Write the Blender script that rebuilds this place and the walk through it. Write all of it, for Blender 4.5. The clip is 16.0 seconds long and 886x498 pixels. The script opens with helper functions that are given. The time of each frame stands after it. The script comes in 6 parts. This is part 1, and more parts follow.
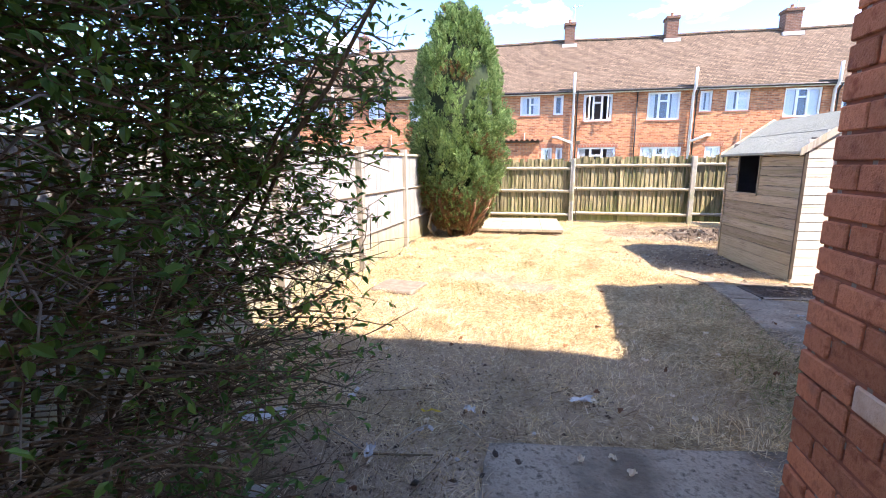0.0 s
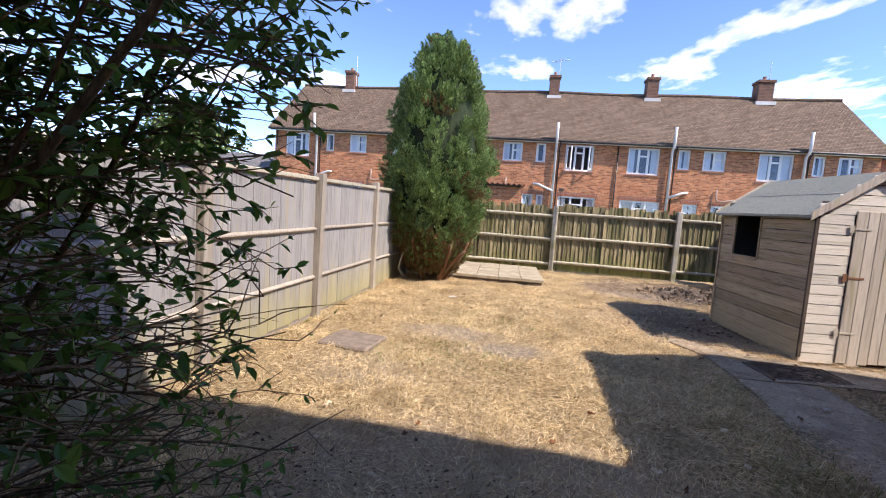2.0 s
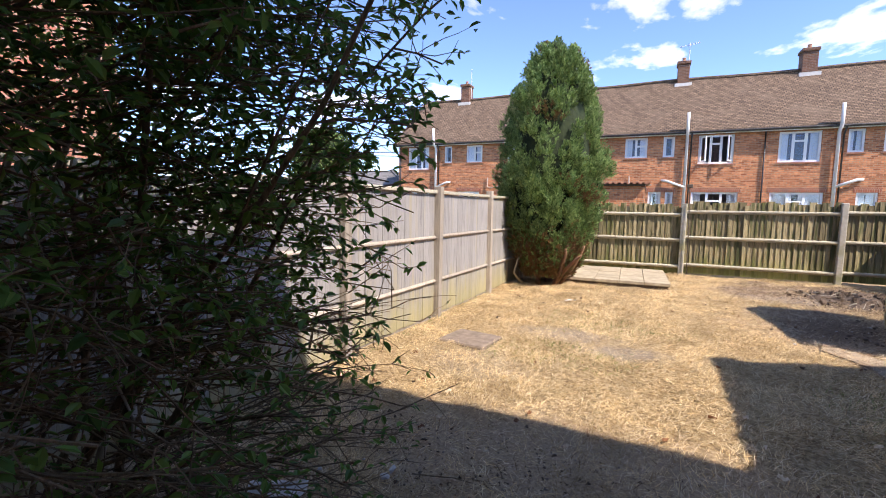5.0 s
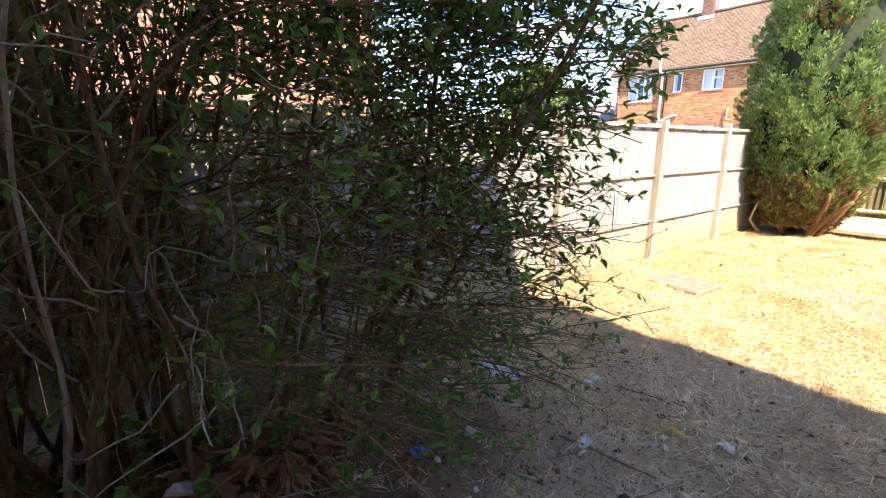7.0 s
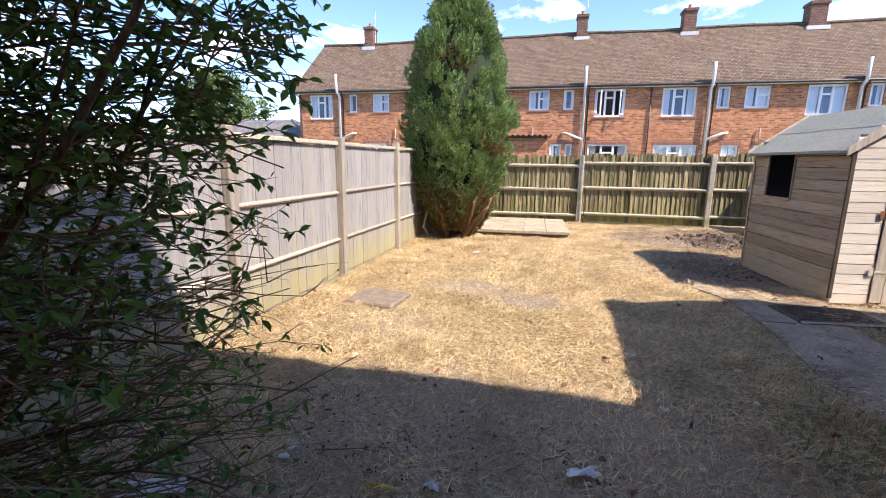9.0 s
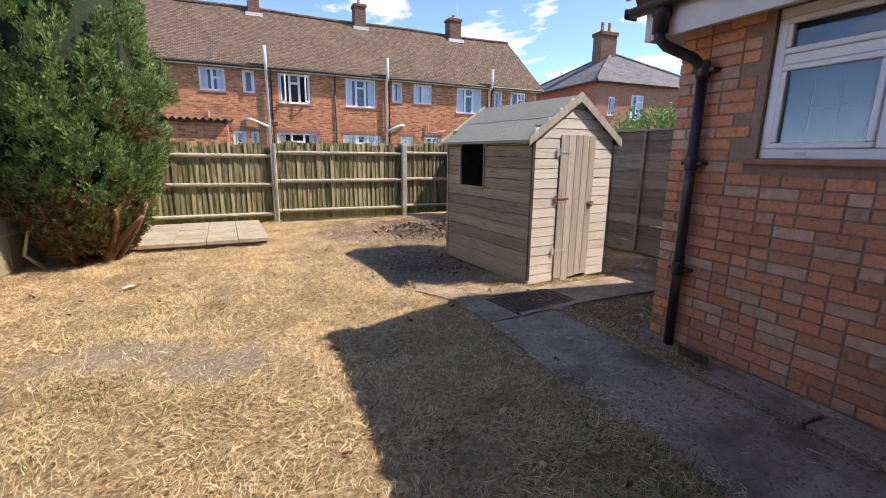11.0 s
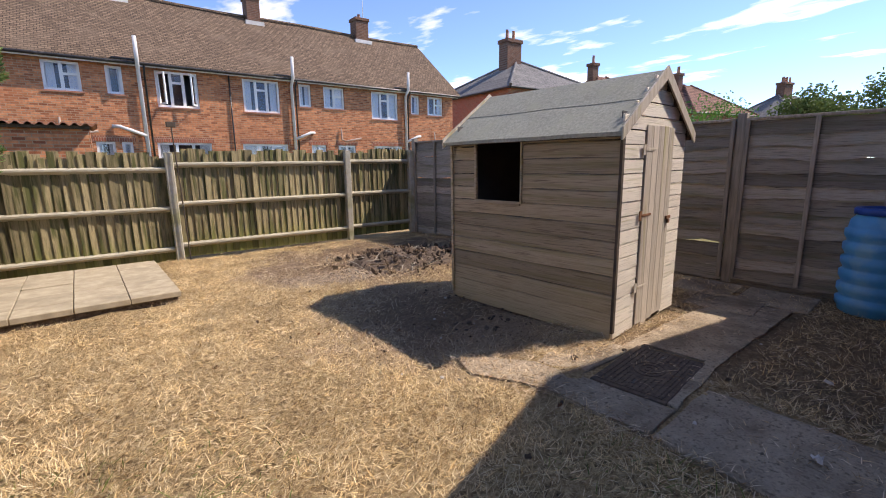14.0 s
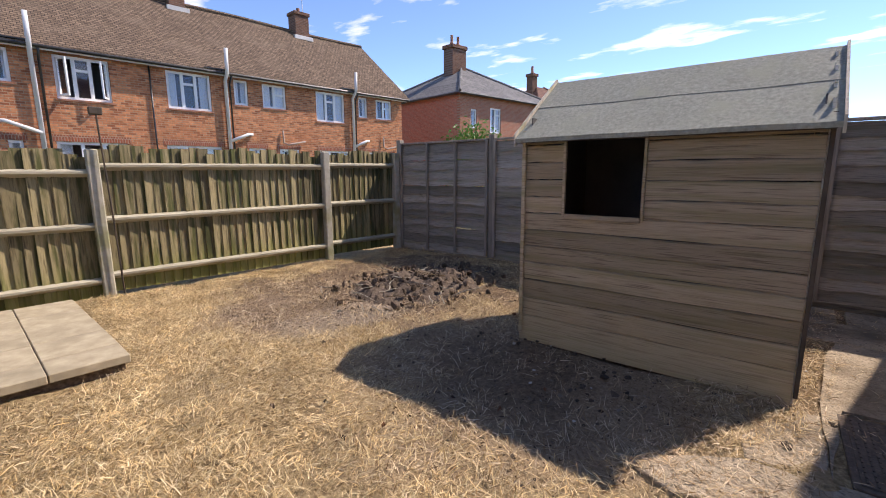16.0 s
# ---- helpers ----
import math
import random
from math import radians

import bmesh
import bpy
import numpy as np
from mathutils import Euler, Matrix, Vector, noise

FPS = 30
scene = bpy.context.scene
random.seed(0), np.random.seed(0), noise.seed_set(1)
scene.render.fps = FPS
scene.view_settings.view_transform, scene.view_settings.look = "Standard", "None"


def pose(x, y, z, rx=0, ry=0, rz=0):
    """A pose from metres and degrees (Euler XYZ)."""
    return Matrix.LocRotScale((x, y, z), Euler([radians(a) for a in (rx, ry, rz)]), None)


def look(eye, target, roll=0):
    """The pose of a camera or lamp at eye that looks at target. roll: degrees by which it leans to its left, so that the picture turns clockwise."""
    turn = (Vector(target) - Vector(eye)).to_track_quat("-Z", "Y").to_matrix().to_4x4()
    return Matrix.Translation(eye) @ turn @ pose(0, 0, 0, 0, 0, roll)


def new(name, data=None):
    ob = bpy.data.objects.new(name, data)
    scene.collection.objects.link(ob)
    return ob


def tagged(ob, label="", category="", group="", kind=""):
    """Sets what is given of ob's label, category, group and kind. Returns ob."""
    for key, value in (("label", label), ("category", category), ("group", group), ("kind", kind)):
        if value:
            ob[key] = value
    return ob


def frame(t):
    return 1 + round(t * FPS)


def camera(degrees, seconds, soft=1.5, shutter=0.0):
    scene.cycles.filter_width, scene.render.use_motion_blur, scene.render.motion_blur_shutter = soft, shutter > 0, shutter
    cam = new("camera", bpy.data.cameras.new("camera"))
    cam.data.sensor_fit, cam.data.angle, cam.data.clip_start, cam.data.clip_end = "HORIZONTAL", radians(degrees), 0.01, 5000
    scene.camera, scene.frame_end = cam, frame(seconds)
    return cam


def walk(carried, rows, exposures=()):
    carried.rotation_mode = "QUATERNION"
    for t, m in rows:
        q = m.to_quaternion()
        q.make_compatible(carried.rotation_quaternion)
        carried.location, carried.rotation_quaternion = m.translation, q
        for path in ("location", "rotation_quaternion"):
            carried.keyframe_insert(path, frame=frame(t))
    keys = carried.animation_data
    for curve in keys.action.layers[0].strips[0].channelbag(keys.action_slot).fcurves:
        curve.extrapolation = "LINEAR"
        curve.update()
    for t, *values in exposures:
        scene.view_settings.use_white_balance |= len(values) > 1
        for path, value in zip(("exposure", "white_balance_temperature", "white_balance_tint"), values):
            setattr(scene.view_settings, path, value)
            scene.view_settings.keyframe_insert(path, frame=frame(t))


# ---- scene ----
cam = camera(90.0, 16.0, soft=1.0)
PATH = [
    (0, (0.815, 0.088, 1.445), (0.396, 2.008, 1.074), -0.1),
    (0.5, (0.686, 0.348, 1.436), (0.343, 2.291, 1.112), 1.2),
    (1, (0.653, 0.526, 1.488), (0.367, 2.487, 1.214), 2.8),
    (1.5, (0.671, 0.709, 1.439), (0.407, 2.678, 1.21), 3.9),
    (2, (0.733, 0.868, 1.426), (0.409, 2.832, 1.23), 4.1),
    (2.5, (0.82, 0.988, 1.447), (0.367, 2.93, 1.287), 3.6),
    (3, (0.815, 0.956, 1.456), (0.236, 2.865, 1.312), 3.0),
    (3.5, (0.817, 0.77, 1.444), (0.11, 2.636, 1.301), 2.2),
    (3.7, (0.824, 0.676, 1.443), (0.066, 2.521, 1.303), 1.8),
    (6, (0.917, 0.516, 1.437), (-0.014, 2.262, 1.146), 0.3),
    (6.5, (0.922, 0.387, 1.42), (-0.287, 1.933, 1.038), 0.2),
    (7, (1.016, 0.276, 1.417), (-0.491, 1.506, 0.952), 0.3),
    (7.5, (1.072, 0.2, 1.419), (-0.534, 1.278, 0.909), -0.1),
    (8, (1.019, 0.272, 1.435), (-0.247, 1.75, 0.972), -0.5),
    (8.5, (0.976, 0.498, 1.438), (0.092, 2.241, 1.011), -0.3),
    (9, (0.887, 0.793, 1.446), (0.436, 2.702, 1.054), 0.8),
    (9.5, (0.829, 1.104, 1.434), (0.802, 3.066, 1.047), 0.8),
    (10, (0.836, 1.42, 1.439), (1.18, 3.353, 1.058), 0.6),
    (10.2, (0.877, 1.55, 1.433), (1.352, 3.454, 1.048), 0.5),
    (12.3, (1.036, 3.203, 1.44), (2.105, 4.841, 1.021), 0.6),
    (12.5, (1.003, 3.331, 1.404), (2.117, 4.94, 0.994), 0.1),
    (13, (0.912, 3.615, 1.385), (2.069, 5.197, 0.986), -0.6),
    (13.5, (0.873, 3.957, 1.409), (2.042, 5.533, 1.021), -0.7),
    (14, (0.805, 4.332, 1.388), (1.99, 5.899, 1.013), -0.7),
    (14.5, (0.715, 4.749, 1.376), (1.961, 6.275, 1.028), -0.9),
    (15, (0.707, 5.179, 1.424), (2.068, 6.604, 1.081), -1.1),
    (15.5, (0.705, 5.544, 1.412), (2.178, 6.849, 1.057), -1.1),
    (16, (0.725, 5.992, 1.36), (2.146, 7.357, 1.016), -0.2),
]
walk(cam, [(t, look(eye, target, roll)) for t, eye, target, roll in PATH],
     [(t, stops, kelvin, 19) for t, stops, kelvin in ((0, 2.90, 7150), (0.5, 2.60, 7100), (1, 2.24, 7050), (1.5, 1.84, 7050), (2, 1.72, 7050), (2.5, 1.65, 7050), (3.5, 1.84, 7200), (6, 1.90, 7300), (6.5, 2.15, 7400),
                                                     (7, 3.05, 8400), (7.5, 3.60, 8550), (8, 3.25, 8250), (8.5, 2.35, 7550), (9, 2.04, 7200), (10, 1.80, 7250), (12.5, 1.52, 7650), (16, 1.38, 7550))])

# ---- world and sun ----
SUN_PER_METRE = Vector((-0.80, 0.34, -1.0))   # how far light travels per metre of fall
world = bpy.data.worlds.new("sky")
scene.world = world
world.use_nodes = True
wn = world.node_tree.nodes
sky = wn.new("ShaderNodeTexSky")
sky.sky_type = "NISHITA"
sky.sun_disc = False
to_sun = (-SUN_PER_METRE).normalized()
sky.sun_elevation = math.asin(to_sun.z)
sky.sun_rotation = math.atan2(to_sun.x, to_sun.y)
sky.altitude = 3200
sky.air_density, sky.dust_density, sky.ozone_density = 0.72, 0.0, 4.5
bg = wn["Background"]
bg.inputs["Strength"].default_value = 0.15
deep = wn.new("ShaderNodeHueSaturation")
deep.inputs["Saturation"].default_value = 1.05
deep.inputs["Hue"].default_value = 0.501
world.node_tree.links.new(sky.outputs[0], deep.inputs["Color"])
world.node_tree.links.new(deep.outputs[0], bg.inputs["Color"])
sun = new("sun", bpy.data.lights.new("sun", "SUN"))
sun.data.energy = 2.35
sun.data.angle = radians(0.53)
sun.data.color = (1.0, 0.98, 0.955)
sun.matrix_world = look((30, -12, 36), Vector((30, -12, 36)) + SUN_PER_METRE)


# ---- materials ----
def nodes_of(name):
    m = bpy.data.materials.new(name)
    m.use_nodes = True
    return m, m.node_tree.nodes, m.node_tree.links, m.node_tree.nodes["Principled BSDF"]


def link_ramp(nt, lk, fac, cols, lo=0.3, hi=0.7):
    r = nt.new("ShaderNodeValToRGB")
    el = r.color_ramp.elements
    while len(el) < len(cols):
        el.new(0.5)
    for i, c in enumerate(cols):
        el[i].position = lo + (hi - lo) * i / max(1, len(cols) - 1)
        el[i].color = (*c, 1)
    lk.new(fac, r.inputs[0])
    return r.outputs[0]


def mixed(nt, lk, fac, a, b, mode="MIX"):
    m = nt.new("ShaderNodeMix")
    m.data_type, m.blend_type = "RGBA", mode
    for sock, v in ((m.inputs[0], fac), (m.inputs[6], a), (m.inputs[7], b)):
        if isinstance(v, bpy.types.NodeSocket):
            lk.new(v, sock)
        else:
            sock.default_value = v if isinstance(v, float) else (*v, 1)
    return m.outputs[2]


def noise_of(nt, lk, vec, scale, detail=5, rough=0.6):
    n = nt.new("ShaderNodeTexNoise")
    n.inputs["Scale"].default_value, n.inputs["Detail"].default_value, n.inputs["Roughness"].default_value = scale, detail, rough
    lk.new(vec, n.inputs["Vector"])
    return n.outputs["Fac"]


def coords(nt, lk, stretch=(1, 1, 1)):
    """Object coordinates, shifted for every object by its own random number."""
    tc, oi = nt.new("ShaderNodeTexCoord"), nt.new("ShaderNodeObjectInfo")
    mp = nt.new("ShaderNodeMapping")
    mp.inputs["Scale"].default_value = stretch
    mul = nt.new("ShaderNodeVectorMath")
    mul.operation = "MULTIPLY"
    lk.new(oi.outputs["Random"], mul.inputs[0])
    mul.inputs[1].default_value = (41, 23, 17)
    add = nt.new("ShaderNodeVectorMath")
    lk.new(tc.outputs["Object"], add.inputs[0])
    lk.new(mul.outputs[0], add.inputs[1])
    lk.new(add.outputs[0], mp.inputs["Vector"])
    return mp.outputs[0], tc, oi


def value_shift(nt, lk, col, rnd, amount):
    h = nt.new("ShaderNodeHueSaturation")
    mr = nt.new("ShaderNodeMapRange")
    mr.inputs[3].default_value, mr.inputs[4].default_value = 1 - amount, 1 + amount
    lk.new(rnd, mr.inputs[0])
    lk.new(mr.outputs[0], h.inputs["Value"])
    lk.new(col, h.inputs["Color"])
    return h.outputs[0]


def bumped(nt, lk, height, bsdf, strength, dist=0.01):
    b = nt.new("ShaderNodeBump")
    b.inputs["Strength"].default_value, b.inputs["Distance"].default_value = strength, dist
    lk.new(height, b.inputs["Height"])
    lk.new(b.outputs[0], bsdf.inputs["Normal"])


def surf(name, cols, scale=8.0, stretch=(1, 1, 1), rough=0.85, bump=0.4, bscale=70.0, rand=0.12, stain=None,
         stain_scale=1.5, stain_at=(0.5, 0.65), metal=0.0, spec=0.3, island=False, dist=0.01, algae=None):
    m, nt, lk, b = nodes_of(name)
    vec, tc, oi = coords(nt, lk, stretch)
    col = link_ramp(nt, lk, noise_of(nt, lk, vec, scale), cols)
    if stain:
        big = noise_of(nt, lk, vec, stain_scale, 4)
        mr = nt.new("ShaderNodeMapRange")
        mr.inputs[1].default_value, mr.inputs[2].default_value = stain_at
        lk.new(big, mr.inputs[0])
        col = mixed(nt, lk, mr.outputs[0], col, stain)
    if algae:
        reach, tint, amount = algae
        sp = nt.new("ShaderNodeSeparateXYZ")
        lk.new(tc.outputs["Object"], sp.inputs[0])
        edge = nt.new("ShaderNodeMath")
        edge.operation = "MULTIPLY_ADD"
        lk.new(noise_of(nt, lk, vec, 1.3, 5, 0.65), edge.inputs[0])
        edge.inputs[1].default_value = -reach * 2.4
        lk.new(sp.outputs["Z"], edge.inputs[2])
        fade = nt.new("ShaderNodeMapRange")
        fade.inputs[1].default_value, fade.inputs[2].default_value, fade.inputs[3].default_value, fade.inputs[4].default_value = -reach, reach * 0.2, amount, 0.0
        lk.new(edge.outputs[0], fade.inputs[0])
        col = mixed(nt, lk, fade.outputs[0], col, tint)
    rnd = oi.outputs["Random"]
    if island:
        rnd = nt.new("ShaderNodeNewGeometry").outputs["Random Per Island"]
    if rand:
        col = value_shift(nt, lk, col, rnd, rand)
    lk.new(col, b.inputs["Base Color"])
    b.inputs["Roughness"].default_value, b.inputs["Metallic"].default_value = rough, metal
    b.inputs["Specular IOR Level"].default_value = spec
    if bump:
        bumped(nt, lk, noise_of(nt, lk, vec, bscale, 4), b, bump, dist)
    return m


def brickwork(name, axis, cols, mortar, w=0.225, h=0.075, gap=0.01, bump=0.5, stain=(0.2, 0.12, 0.09)):
    """Bricks or tiles too far off to be pieces; axis: the level direction along the wall."""
    m, nt, lk, b = nodes_of(name)
    tc = nt.new("ShaderNodeTexCoord")
    sp, cb = nt.new("ShaderNodeSeparateXYZ"), nt.new("ShaderNodeCombineXYZ")
    lk.new(tc.outputs["Object"], sp.inputs[0])
    lk.new(sp.outputs[axis], cb.inputs[0])
    lk.new(sp.outputs["Z"], cb.inputs[1])
    br = nt.new("ShaderNodeTexBrick")
    br.inputs["Scale"].default_value = 1.0
    br.inputs["Brick Width"].default_value, br.inputs["Row Height"].default_value = w, h
    br.inputs["Mortar Size"].default_value, br.inputs["Mortar Smooth"].default_value = gap, 0.2
    br.inputs["Bias"].default_value = -0.1
    br.inputs["Color1"].default_value, br.inputs["Color2"].default_value = (*cols[0], 1), (*cols[1], 1)
    br.inputs["Mortar"].default_value = (*mortar, 1)
    lk.new(cb.outputs[0], br.inputs["Vector"])
    fine = link_ramp(nt, lk, noise_of(nt, lk, tc.outputs["Object"], 9, 5), [(0.72, 0.72, 0.72), (1.15, 1.12, 1.1)])
    col = mixed(nt, lk, 1.0, br.outputs["Color"], fine, "MULTIPLY")
    big = nt.new("ShaderNodeMapRange")
    big.inputs[1].default_value, big.inputs[2].default_value, big.inputs[4].default_value = 0.52, 0.72, 0.55
    lk.new(noise_of(nt, lk, tc.outputs["Object"], 0.9, 6), big.inputs[0])
    col = mixed(nt, lk, big.outputs[0], col, stain)
    lk.new(col, b.inputs["Base Color"])
    b.inputs["Roughness"].default_value = 0.9
    b.inputs["Specular IOR Level"].default_value = 0.2
    inv = nt.new("ShaderNodeMath")
    inv.operation = "SUBTRACT"
    inv.inputs[0].default_value = 1.0
    lk.new(br.outputs["Fac"], inv.inputs[1])
    bumped(nt, lk, inv.outputs[0], b, bump, 0.012)
    return m


def leafy(name, cols, rough=0.45, trans=0.25, spec=0.4, patch=None):
    m, nt, lk, b = nodes_of(name)
    rnd = nt.new("ShaderNodeNewGeometry").outputs["Random Per Island"]
    col = link_ramp(nt, lk, rnd, cols, 0.0, 1.0)
    if patch:
        tc = nt.new("ShaderNodeTexCoord")
        col = mixed(nt, lk, 1.0, col, link_ramp(nt, lk, noise_of(nt, lk, tc.outputs["Object"], patch, 5, 0.65), [(0.62, 0.59, 0.55), (1.0, 1.0, 1.0), (1.2, 1.18, 1.14)], 0.34, 0.66), "MULTIPLY")
    lk.new(col, b.inputs["Base Color"])
    b.inputs["Roughness"].default_value, b.inputs["Specular IOR Level"].default_value = rough, spec
    if trans:
        t = nt.new("ShaderNodeBsdfTranslucent")
        lk.new(col, t.inputs[0])
        mx = nt.new("ShaderNodeMixShader")
        mx.inputs[0].default_value = trans
        lk.new(b.outputs[0], mx.inputs[1])
        lk.new(t.outputs[0], mx.inputs[2])
        lk.new(mx.outputs[0], nt["Material Output"].inputs[0])
    return m


def glassy(name, tint=(0.75, 0.82, 0.85), rough=0.02):
    m, nt, lk, b = nodes_of(name)
    b.inputs["Base Color"].default_value = (*tint, 1)
    b.inputs["Roughness"].default_value, b.inputs["IOR"].default_value = rough, 1.5
    b.inputs["Transmission Weight"].default_value = 1.0
    return m


M = {}
M["fence_grey"] = surf("weathered_grey_board", [(0.165, 0.158, 0.147), (0.30, 0.288, 0.268), (0.23, 0.22, 0.204)], 5, (6, 6, 0.4), bscale=40, rand=0.10,
                       stain=(0.34, 0.29, 0.17), stain_scale=0.9, stain_at=(0.58, 0.75), algae=(0.42, (0.33, 0.285, 0.12), 0.75))
M["fence_post"] = surf("weathered_post", [(0.25, 0.21, 0.16), (0.42, 0.37, 0.30)], 7, (6, 6, 0.5), rand=0.15)
M["fence_moss"] = surf("mossy_board", [(0.085, 0.066, 0.036), (0.30, 0.245, 0.13), (0.18, 0.145, 0.077)], 5, (7, 7, 0.6), rand=0.42,
                       stain=(0.075, 0.078, 0.026), stain_scale=1.9, stain_at=(0.46, 0.62), bscale=40, algae=(0.30, (0.20, 0.205, 0.05), 0.7))
M["fence_rail"] = surf("pale_rail", [(0.30, 0.27, 0.19), (0.48, 0.44, 0.34)], 6, (0.6, 6, 6), rand=0.1)
M["post_conc"] = surf("concrete_post", [(0.36, 0.33, 0.25), (0.46, 0.43, 0.35)], 12, rand=0.05, stain=(0.28, 0.27, 0.15), stain_scale=2)
M["lap"] = surf("brown_lap_board", [(0.13, 0.114, 0.094), (0.34, 0.303, 0.253), (0.23, 0.204, 0.17)], 5, (6, 0.8, 18), rand=0.38, bscale=40,
                 stain=(0.17, 0.165, 0.09), stain_scale=0.8, stain_at=(0.5, 0.75))
M["lap_batten"] = surf("lap_batten", [(0.20, 0.175, 0.14), (0.37, 0.325, 0.27)], 6, (6, 6, 0.5), rand=0.15)
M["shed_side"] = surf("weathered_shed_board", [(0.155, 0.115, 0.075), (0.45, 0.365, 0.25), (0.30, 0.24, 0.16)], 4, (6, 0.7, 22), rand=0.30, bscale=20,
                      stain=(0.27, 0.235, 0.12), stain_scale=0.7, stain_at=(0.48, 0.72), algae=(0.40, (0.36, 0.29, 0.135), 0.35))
# front boards are about twice as pale as the side boards, the door between
M["shed_front"] = surf("pale_shed_board", [(0.50, 0.45, 0.36), (0.80, 0.74, 0.63), (0.68, 0.61, 0.50)], 4, (0.9, 6, 34), rand=0.1, bscale=35,
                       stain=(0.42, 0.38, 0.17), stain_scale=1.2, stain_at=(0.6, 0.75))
M["shed_door"] = surf("pale_door_board", [(0.33, 0.28, 0.22), (0.54, 0.48, 0.39), (0.44, 0.38, 0.30)], 4, (6, 6, 0.45), rand=0.14, bscale=35,
                      stain=(0.33, 0.29, 0.11), stain_scale=1.1, stain_at=(0.55, 0.75))
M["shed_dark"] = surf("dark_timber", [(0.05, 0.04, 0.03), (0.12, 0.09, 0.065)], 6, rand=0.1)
M["felt"] = surf("green_roofing_felt", [(0.22, 0.225, 0.185), (0.36, 0.362, 0.30)], 40, rough=0.95, bscale=260, bump=0.6, rand=0.05,
                 stain=(0.30, 0.305, 0.235), stain_scale=4.5, stain_at=(0.5, 0.72))
M["concrete"] = surf("worn_concrete", [(0.11, 0.085, 0.056), (0.42, 0.34, 0.24), (0.255, 0.20, 0.14)], 32, rough=0.92, bscale=45, bump=0.9, rand=0.08,
                     stain=(0.17, 0.13, 0.086), stain_scale=2.2, stain_at=(0.44, 0.66), dist=0.02)
M["paving"] = surf("buff_paving", [(0.31, 0.255, 0.17), (0.45, 0.38, 0.26)], 9, rough=0.9, bscale=150, bump=0.3, rand=0.07,
                   stain=(0.27, 0.225, 0.15), stain_scale=2.2, stain_at=(0.5, 0.7))
M["iron"] = surf("rusty_iron", [(0.075, 0.055, 0.04), (0.17, 0.125, 0.09)], 24, rough=0.65, metal=0.3, rand=0)
M["rust"] = surf("rust", [(0.16, 0.07, 0.03), (0.26, 0.12, 0.06)], 30, rough=0.8, rand=0.1)
M["brick"] = surf("red_brick", [(0.42, 0.155, 0.075), (0.66, 0.31, 0.17), (0.54, 0.22, 0.11)], 26, rough=0.9, bscale=130, bump=0.5, rand=0.20,
                  stain=(0.40, 0.29, 0.21), stain_scale=5, stain_at=(0.56, 0.75))
# darker copy of the red brick, with the side wall's shade in its colour
M["brick_shade"] = surf("shade_red_brick", [(0.31, 0.085, 0.038), (0.52, 0.18, 0.085), (0.42, 0.13, 0.058)], 26, rough=0.9, bscale=130, bump=0.6, rand=0.28,
                      stain=(0.20, 0.09, 0.06), stain_scale=5, stain_at=(0.58, 0.75))
M["brick_pale"] = surf("limey_brick", [(0.50, 0.28, 0.17), (0.66, 0.46, 0.32)], 20, rough=0.9, bscale=130, bump=0.5, rand=0.15)
M["mortar"] = surf("mortar", [(0.25, 0.17, 0.12), (0.36, 0.26, 0.19)], 30, rough=0.95, bscale=200, rand=0)
M["wall_x"] = brickwork("house_brick_x", "Y", [(0.36, 0.13, 0.075), (0.27, 0.09, 0.055)], (0.30, 0.23, 0.18))
M["wall_y"] = brickwork("house_brick_y", "X", [(0.36, 0.13, 0.075), (0.27, 0.09, 0.055)], (0.30, 0.23, 0.18))
M["terrace_brick"] = brickwork("terrace_brick", "X", [(0.64, 0.265, 0.125), (0.24, 0.075, 0.038)], (0.40, 0.275, 0.18), stain=(0.44, 0.16, 0.075))
M["terrace_brick_end"] = brickwork("terrace_brick_end", "Y", [(0.46, 0.19, 0.10), (0.30, 0.10, 0.055)], (0.45, 0.32, 0.23), stain=(0.32, 0.12, 0.07))
M["lintel"] = brickwork("soldier_course", "X", [(0.36, 0.11, 0.06), (0.27, 0.085, 0.05)], (0.40, 0.29, 0.21), 0.075, 0.225)
M["far_brick_y"] = brickwork("far_brick_y", "X", [(0.46, 0.19, 0.12), (0.36, 0.13, 0.08)], (0.40, 0.28, 0.21), stain=(0.5, 0.27, 0.18))
M["far_brick_x"] = brickwork("far_brick_x", "Y", [(0.52, 0.22, 0.15), (0.42, 0.16, 0.11)], (0.42, 0.29, 0.22), stain=(0.45, 0.2, 0.14))
M["chimney"] = brickwork("sooty_brick", "X", [(0.20, 0.10, 0.065), (0.13, 0.065, 0.045)], (0.2, 0.15, 0.12), stain=(0.16, 0.10, 0.07))
M["clod_pale"] = surf("soil_crust", [(0.15, 0.115, 0.085), (0.27, 0.21, 0.155)], 14, rough=0.95, rand=0)
M["roof_tile"] = brickwork("brown_roof_tile", "X", [(0.215, 0.152, 0.104), (0.12, 0.083, 0.057)], (0.04, 0.03, 0.023), 0.165, 0.08, 0.010, 1.0, (0.185, 0.135, 0.095))
M["roof_slate"] = brickwork("grey_slate", "X", [(0.19, 0.185, 0.18), (0.13, 0.13, 0.13)], (0.06, 0.06, 0.06), 0.3, 0.13, 0.008, 0.6, (0.25, 0.24, 0.22))
M["roof_red"] = brickwork("red_brown_tile", "X", [(0.27, 0.14, 0.10), (0.19, 0.09, 0.065)], (0.05, 0.03, 0.025), 0.33, 0.2, 0.03, 0.9, (0.2, 0.12, 0.09))
M["terracotta"] = surf("terracotta", [(0.34, 0.15, 0.09), (0.45, 0.24, 0.16)], 12, rand=0.15)
